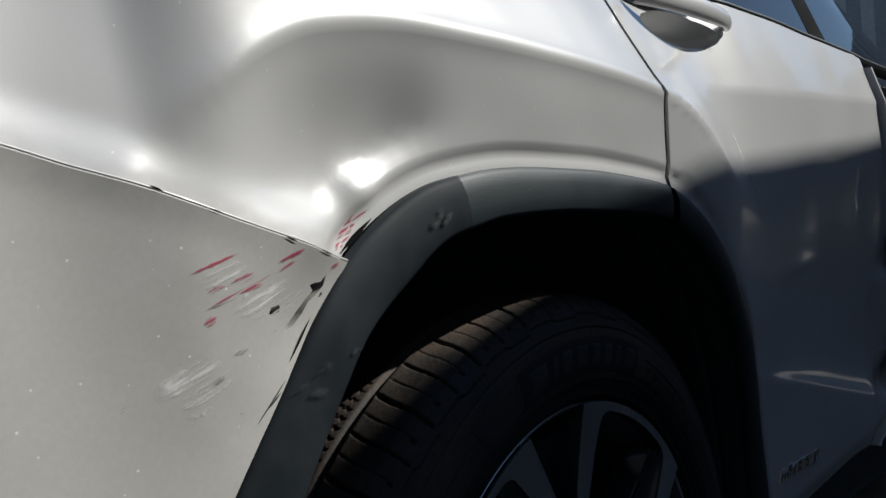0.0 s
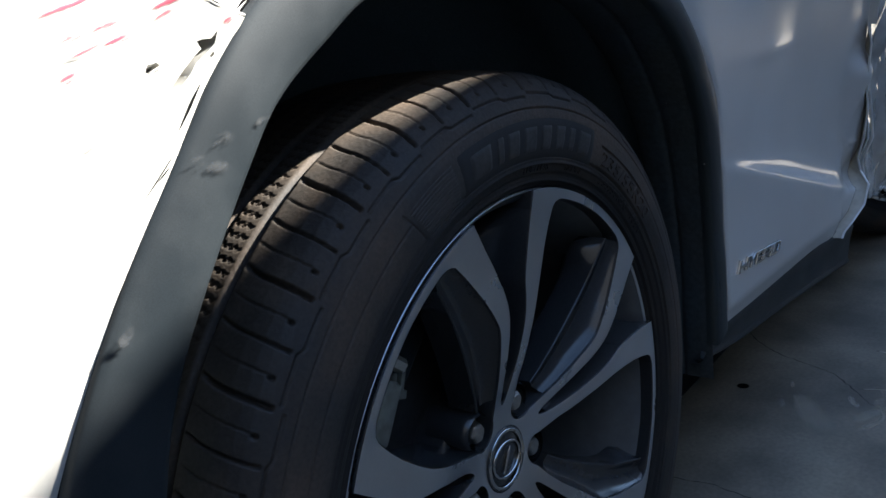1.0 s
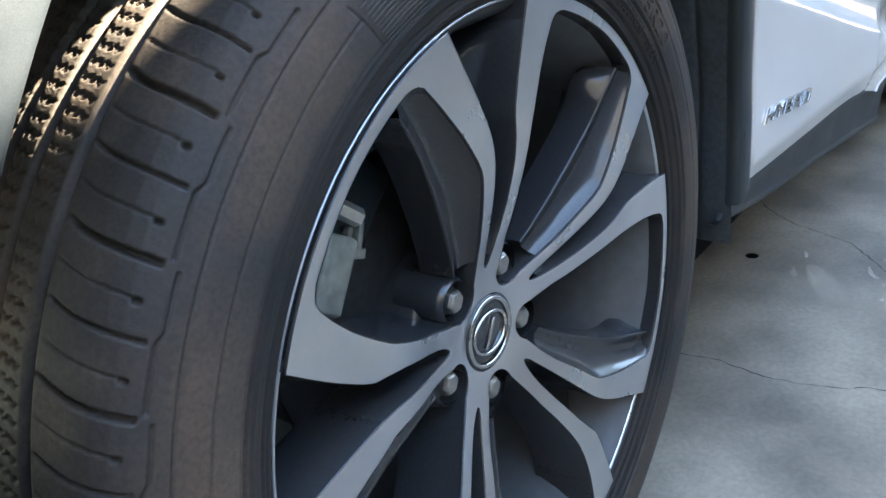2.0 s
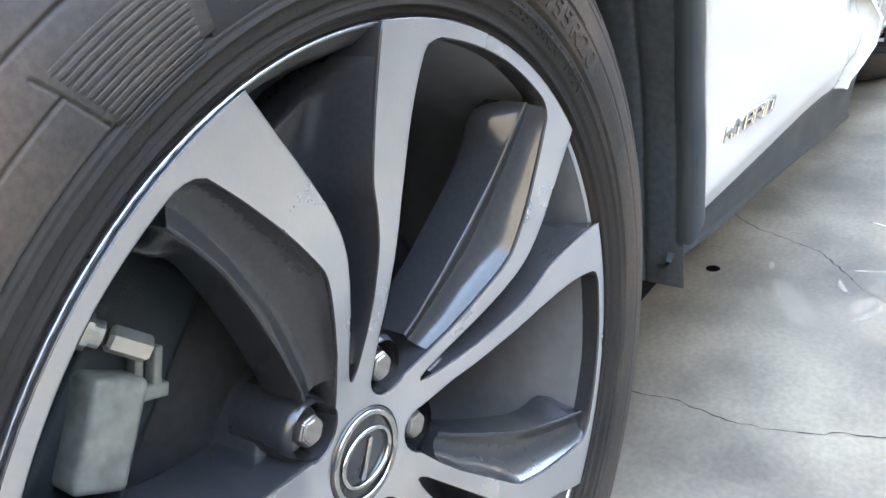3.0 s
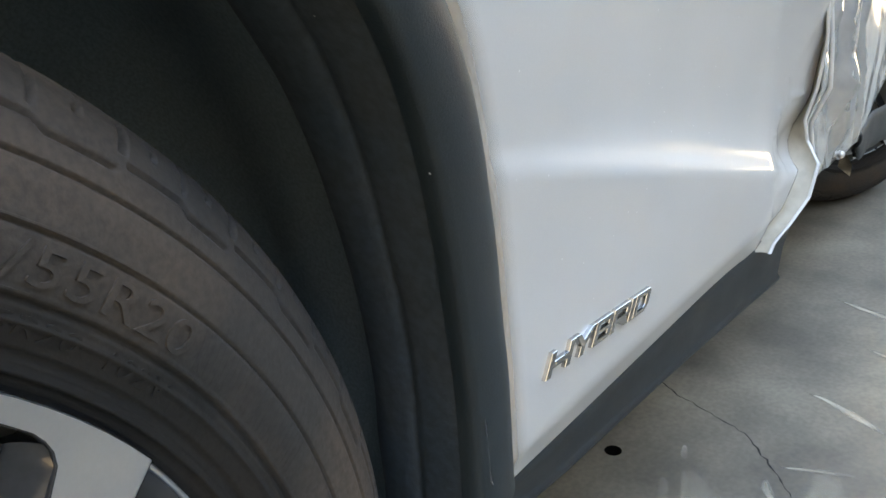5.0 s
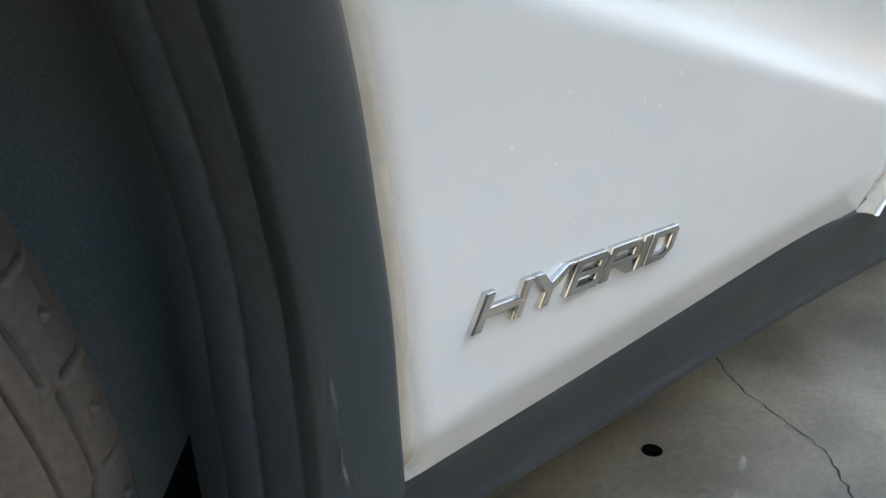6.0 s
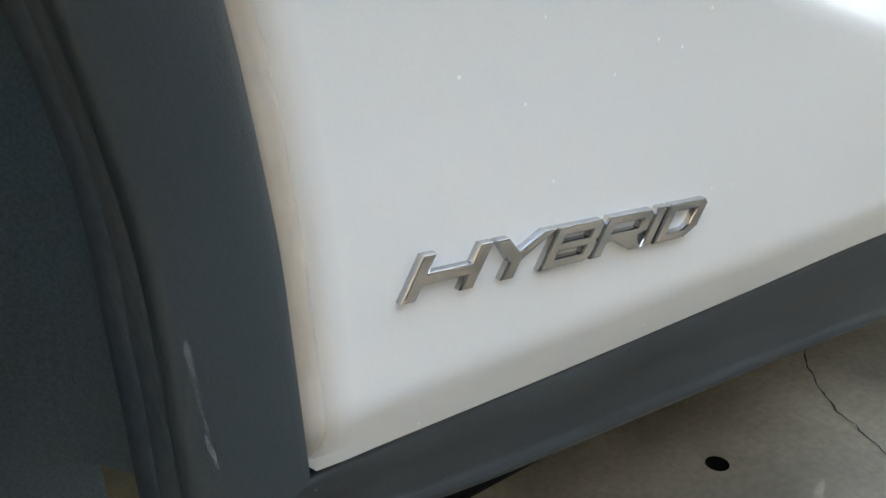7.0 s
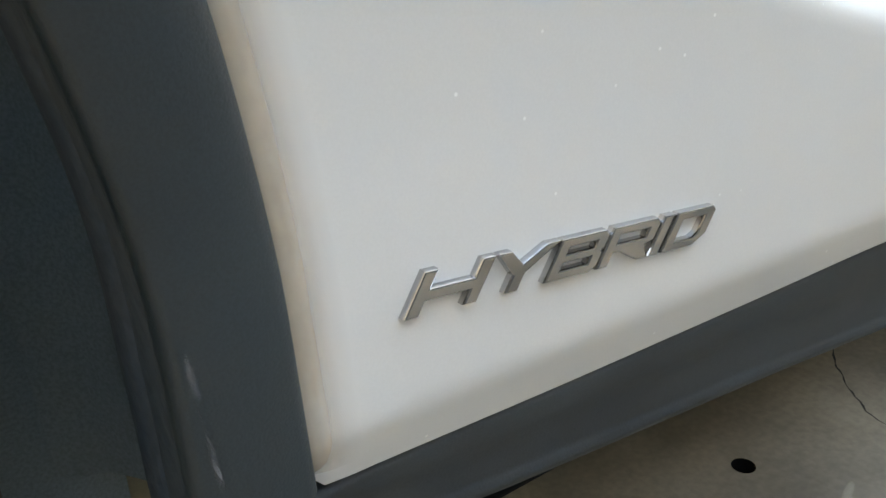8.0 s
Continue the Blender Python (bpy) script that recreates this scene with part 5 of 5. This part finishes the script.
def build_shell():
    """Greenhouse, roof, bonnet, far side, ends and floor pan of the car."""
    cy = 0.93
    ROOF = [(-0.84, 1.09, 0.72), (-0.62, 1.575, 0.61), (-0.05, 1.655, 0.61), (0.6, 1.70, 0.62), (1.0, 1.69, 0.62), (1.30, 1.65, 0.61), (2.10, 1.11, 0.72)]

    def edge(x):
        return line_at([(a, b) for a, b, c in ROOF], x), line_at([(a, c) for a, b, c in ROOF], x)

    def across(x0, x1, n, bow=0.0):
        rows = []
        for x in np.linspace(x0, x1, n):
            z, half = edge(x)
            rows.append([(x + bow * math.sin(math.pi * k / 16), cy - half + 2 * half * k / 16, z + 0.045 * math.sin(math.pi * k / 16)) for k in range(17)])
        return strip(rows)
    part("roof", across(-0.62, 1.30, 24), WHITE, car, "white roof")
    part("windscreen", across(1.305, 2.10, 10, 0.05), GLASS, car, "dark tinted windscreen")
    part("rear_window", across(-0.625, -0.84, 8, -0.05), GLASS, car, "dark tinted rear window")
    for side in (-1, 1):
        sill_y = 0.010 if side < 0 else 2 * cy - 0.010
        for x0, x1, mat in ((-0.84, -0.58, WHITE), (-0.575, 0.02, GLASS), (0.025, 0.10, BLACK), (0.105, 0.975, GLASS), (0.98, 1.08, BLACK), (1.085, 1.85, GLASS), (1.855, 2.10, WHITE)):
            rows = []
            for x in np.linspace(x0, x1, 12):
                z, half = edge(x)
                y1 = cy + side * half
                belt = min(1.045, z - 0.01)
                rows.append([(x, sill_y + (y1 - sill_y) * g + side * 0.02 * math.sin(math.pi * g), belt + (z - belt) * g) for g in (0, 0.2, 0.4, 0.6, 0.8, 1.0)])
            part("side_window" if mat is GLASS else "pillar", strip(rows), mat, car, "tinted side window" if mat is GLASS else "")
    # belt moulding above the doors
    rows = []
    for k in range(60):
        x = -0.1 + 2.2 * k / 59
        z = float(np.interp(x, [-0.1, 0.2, 0.7, 1.09, 2.2], [1.09, 1.085, 1.06, 1.03, 1.0]))
        y = door_y(min(x, 1.0), z)
        rows.append([(x, y + 0.004, z), (x, y - 0.001, z + 0.001), (x, y - 0.001, z + 0.005), (x, y + 0.006, z + 0.007), (x, y + 0.06, z + 0.012)])
    part("belt_moulding", strip(rows), PLASTIC, car, "black window belt moulding")
    # far side, ends, bonnet
    far = []
    for x in np.linspace(-0.82, 3.38, 40):
        e = 0.10 * smooth(2.6, 3.4, x) + 0.10 * smooth(-0.4, -0.82, x)
        far.append([(x, 1.86 - e + dy, z) for dy, z in ((-0.08, 0.2), (-0.04, 0.3), (-0.01, 0.45), (0.0, 0.75), (-0.01, 0.95), (-0.05, 1.05))])
    part("far_side", strip(far), WHITE, car, "white body side")
    part("tailgate", strip([[(-0.80 - (0.13 - 0.06 * (z - 0.6) ** 2) * math.sin(math.pi * k / 12) - 0.03 * (1.09 - z), 0.11 + 1.64 * k / 12, z) for z in (0.3, 0.45, 0.6, 0.75, 0.9, 1.0, 1.10)] for k in range(13)]), WHITE, car, "white tailgate and bumper")
    hood = []
    for x in np.linspace(2.08, 3.36, 18):
        u = (x - 2.08) / 1.28
        z = 1.13 - 0.20 * u ** 2.2
        hood.append([(x + 0.10 * math.sin(math.pi * g) * u, 0.06 + 0.06 * u + (1.74 - 0.12 * u) * g, z - 0.09 * abs(2 * g - 1) ** 3) for g in np.linspace(0, 1, 15)])
    part("bonnet", strip(hood), WHITE, car, "white bonnet")
    part("front_bumper", strip([[(3.36 + (0.10 + 0.06 * math.sin((z - 0.2) * 4)) * math.sin(math.pi * k / 12), 0.12 + 1.62 * k / 12, z) for z in (0.2, 0.3, 0.45, 0.6, 0.75, 0.87)] for k in range(13)]), WHITE, car, "white front bumper")
    wing = []
    for x in np.linspace(2.30, 3.37, 24):
        low = 0.76 - 0.5 * smooth(2.55, 2.75, x)
        wing.append([(x, 0.0 + 0.12 * smooth(2.5, 3.37, x) + 0.05 * g ** 3, low + (1.03 - 0.17 * smooth(2.3, 3.37, x) - low) * g) for g in (0, 0.2, 0.4, 0.6, 0.8, 1.0)])
    part("front_wing", strip(wing), WHITE, car, "white front wing")
    # floor pan
    for x0, x1, y0, y1 in ((0.47, 1.78, 0.07, 1.80), (-0.46, 0.465, 0.295, 1.80), (-0.86, -0.465, 0.12, 1.74), (1.785, 2.72, 0.33, 1.80), (2.725, 3.40, 0.14, 1.74)):
        part("underbody_panel", block(bmesh.new(), (x1 - x0, y1 - y0, 0.15), pose((x0 + x1) / 2, (y0 + y1) / 2, 0.275), 0.01), BLACK, car)


# ------------------------------------------------------------------ scrapes on the bumper
def smear(name, start, end, width, mat, parent, label="", lift=0.0006, seed=1, depth=None):
    rnd = random.Random(seed)
    depth = depth or bumper_y
    a, b = Vector(start), Vector(end)
    d = (b - a)
    nrm = Vector((-d.y, d.x)).normalized()
    rows = []
    for i in range(15):
        f = i / 14
        w = width * (math.sin(math.pi * min(0.999, max(0.001, f))) ** 0.6) * rnd.uniform(0.6, 1.0)
        c = a + d * f + nrm * rnd.uniform(-0.1, 0.1) * width
        rows.append([((c + nrm * w * g).x, depth((c + nrm * w * g).x, (c + nrm * w * g).y) - lift, (c + nrm * w * g).y) for g in (-1, -0.5, 0, 0.5, 1)])
    bm = strip(rows)
    cover = bm.verts.layers.float.new("cover")
    for i, v in enumerate(bm.verts):
        f = (i // 5) / 14
        v[cover] = smooth(0.0, 0.25, f) * smooth(1.0, 0.7, f) * (1.0, 0.85, 0.0)[abs(i % 5 - 2)]
    return part(name, bm, mat, parent, label)


quarter = build_quarter()
bumper = build_bumper()
door = build_rear_door()
build_claddings()
build_liner()
build_sill()
wheel = build_wheel("rear_wheel", "two-tone alloy wheel with paired spokes")
wheel.location = AXLE
front = copy_thing(wheel, Matrix.Translation((2.2, 0.06, 0.372)) @ Matrix.Rotation(radians(-30), 4, "Z") @ Matrix.Rotation(radians(31), 4, "Y"))
front.name = "front_wheel"
build_brake()
build_front_door()
build_shell()
build_badge(door)
# rubbed red paint, pale and grey scuffs beside the torn corner
for k, (x0, z0, x1, z1, w) in enumerate(((-0.414, 0.8153, -0.383, 0.8238, 0.0014), (-0.3911, 0.8065, -0.3724, 0.8113, 0.0036), (-0.4048, 0.8036, -0.3911, 0.8062, 0.0036), (-0.4084, 0.795, -0.3587, 0.8106, 0.0013), (-0.3588, 0.8151, -0.3362, 0.8219, 0.0018),
                                          (-0.3574, 0.8098, -0.3437, 0.8148, 0.0022), (-0.3068, 0.8064, -0.2982, 0.8087, 0.0026), (-0.4073, 0.787, -0.3987, 0.7911, 0.0032), (-0.3858, 0.8015, -0.3667, 0.8052, 0.0018))):
    smear("red_streak", (x0, z0), (x1, z1), w, RED, bumper, "smear of red paint", lift=0.0004, seed=100 + k)
for k, (x0, z0, x1, z1, w) in enumerate(((-0.4362, 0.7545, -0.3949, 0.7655, 0.012), (-0.4278, 0.7481, -0.3875, 0.7576, 0.009), (-0.4222, 0.7401, -0.3988, 0.7507, 0.008), (-0.4092, 0.8108, -0.3779, 0.8161, 0.009), (-0.3935, 0.7902, -0.3431, 0.8022, 0.010), (-0.3789, 0.7878, -0.3299, 0.7937, 0.008), (-0.4331, 0.7583, -0.4117, 0.7628, 0.006))):
    smear("white_scuff", (x0, z0), (x1, z1), w, SCUFF_GLINT, bumper, "pale scuff", lift=0.0003, seed=120 + k)
for k, (x0, z0, x1, z1, w) in enumerate(((-0.377, 0.7741, -0.351, 0.7772, 0.0028), (-0.3904, 0.7684, -0.3783, 0.7698, 0.0022), (-0.4529, 0.7496, -0.4497, 0.7546, 0.0018), (-0.4041, 0.755, -0.3952, 0.7577, 0.0030), (-0.3868, 0.7356, -0.3815, 0.7322, 0.0016), (-0.4068, 0.7954, -0.3746, 0.8015, 0.0012))):
    smear("grey_scuff", (x0, z0), (x1, z1), w, GRIME, bumper, "grey rubbed mark", lift=0.0005, seed=140 + k)
for k, (x0, z0, x1, z1, w) in enumerate(((-0.2900, 0.8135, -0.2665, 0.8405, 0.0034), (-0.2850, 0.8138, -0.2640, 0.8360, 0.0022), (-0.2738, 0.8300, -0.2485, 0.8448, 0.0020))):
    smear("red_streak", (x0, z0), (x1, z1), w, RED, quarter, "smear of red paint", lift=0.0004, seed=170 + k, depth=quarter_y)
# pale streaks painted for the sun's glint on scraped paint, where the haunch crease dies out on the door
for k, (x0, z0, x1, z1, w) in enumerate(((0.398, 0.900, 0.4267, 0.849, 0.0035), (0.424, 0.853, 0.4614, 0.8047, 0.0030), (0.455, 0.812, 0.4650, 0.7765, 0.0022))):
    smear("crease_glint", (x0, z0), (x1, z1), w, SCUFF_GLINT, door, "pale streak painted for sun glint on the scraped door crease", lift=0.0006, seed=210 + k, depth=door_y)
# dark gap where the trim has come away, and pale scuffs on the trims
for name, a, b, w, host, depth in (("dark_gap", (-0.284, 0.8135), (-0.252, 0.8345), 0.0018, quarter, quarter_y), ("edge_gap", (-0.3232, 0.777), (-0.3433, 0.7546), 0.0010, bumper, bumper_y), ("edge_crack", (-0.4311, 0.8632), (-0.4242, 0.8598), 0.0006, bumper, bumper_y), ("edge_crack", (-0.4009, 0.8492), (-0.3927, 0.8459), 0.0004, bumper, bumper_y), ("edge_crack", (-0.3537, 0.8297), (-0.3446, 0.8258), 0.0005, bumper, bumper_y), ("edge_crack", (-0.3239, 0.8195), (-0.3088, 0.8148), 0.0004, bumper, bumper_y), ("edge_crack", (-0.3476, 0.7446), (-0.3717, 0.7236), 0.0004, bumper, bumper_y), ("edge_crack", (-0.352, 0.738), (-0.362, 0.731), 0.0005, bumper, bumper_y)):
    bm = bmesh.new()
    rows = []
    for i in range(12):
        p = Vector(a).lerp(Vector(b), i / 11)
        n = Vector((a[1] - b[1], b[0] - a[0])).normalized() * w * math.sin(math.pi * (i + 0.3) / 11.6)
        rows.append([(q.x, depth(q.x, q.y) - 0.0006, q.y) for q in (p - n, p, p + n)])
    part(name, strip(rows), BLACK, host)
for k, (x0, z0, x1, z1, w) in enumerate(((0.4285, 0.440, 0.4300, 0.400, 0.0022), (0.4300, 0.416, 0.4320, 0.378, 0.0020), (0.4310, 0.396, 0.4330, 0.362, 0.0020))):
    smear("scratch", (x0, z0), (x1, z1), w, SCRATCH, door, "pale scratch on the black trim", lift=0.0086, seed=190 + k, depth=base_y)
for k, (x0, z0, x1, z1, w) in enumerate(((-0.212, 0.821, -0.196, 0.841, 0.006), (-0.200, 0.822, -0.184, 0.838, 0.004), (-0.336, 0.746, -0.310, 0.747, 0.005), (-0.345, 0.740, -0.319, 0.730, 0.006), (-0.404, 0.656, -0.394, 0.667, 0.005), (-0.302, 0.749, -0.280, 0.760, 0.004))):
    smear("trim_scuff", (x0, z0), (x1, z1), w, RUBBED, quarter, "pale scuff on the weathered trim", lift=0.0086, seed=230 + k, depth=base_y)
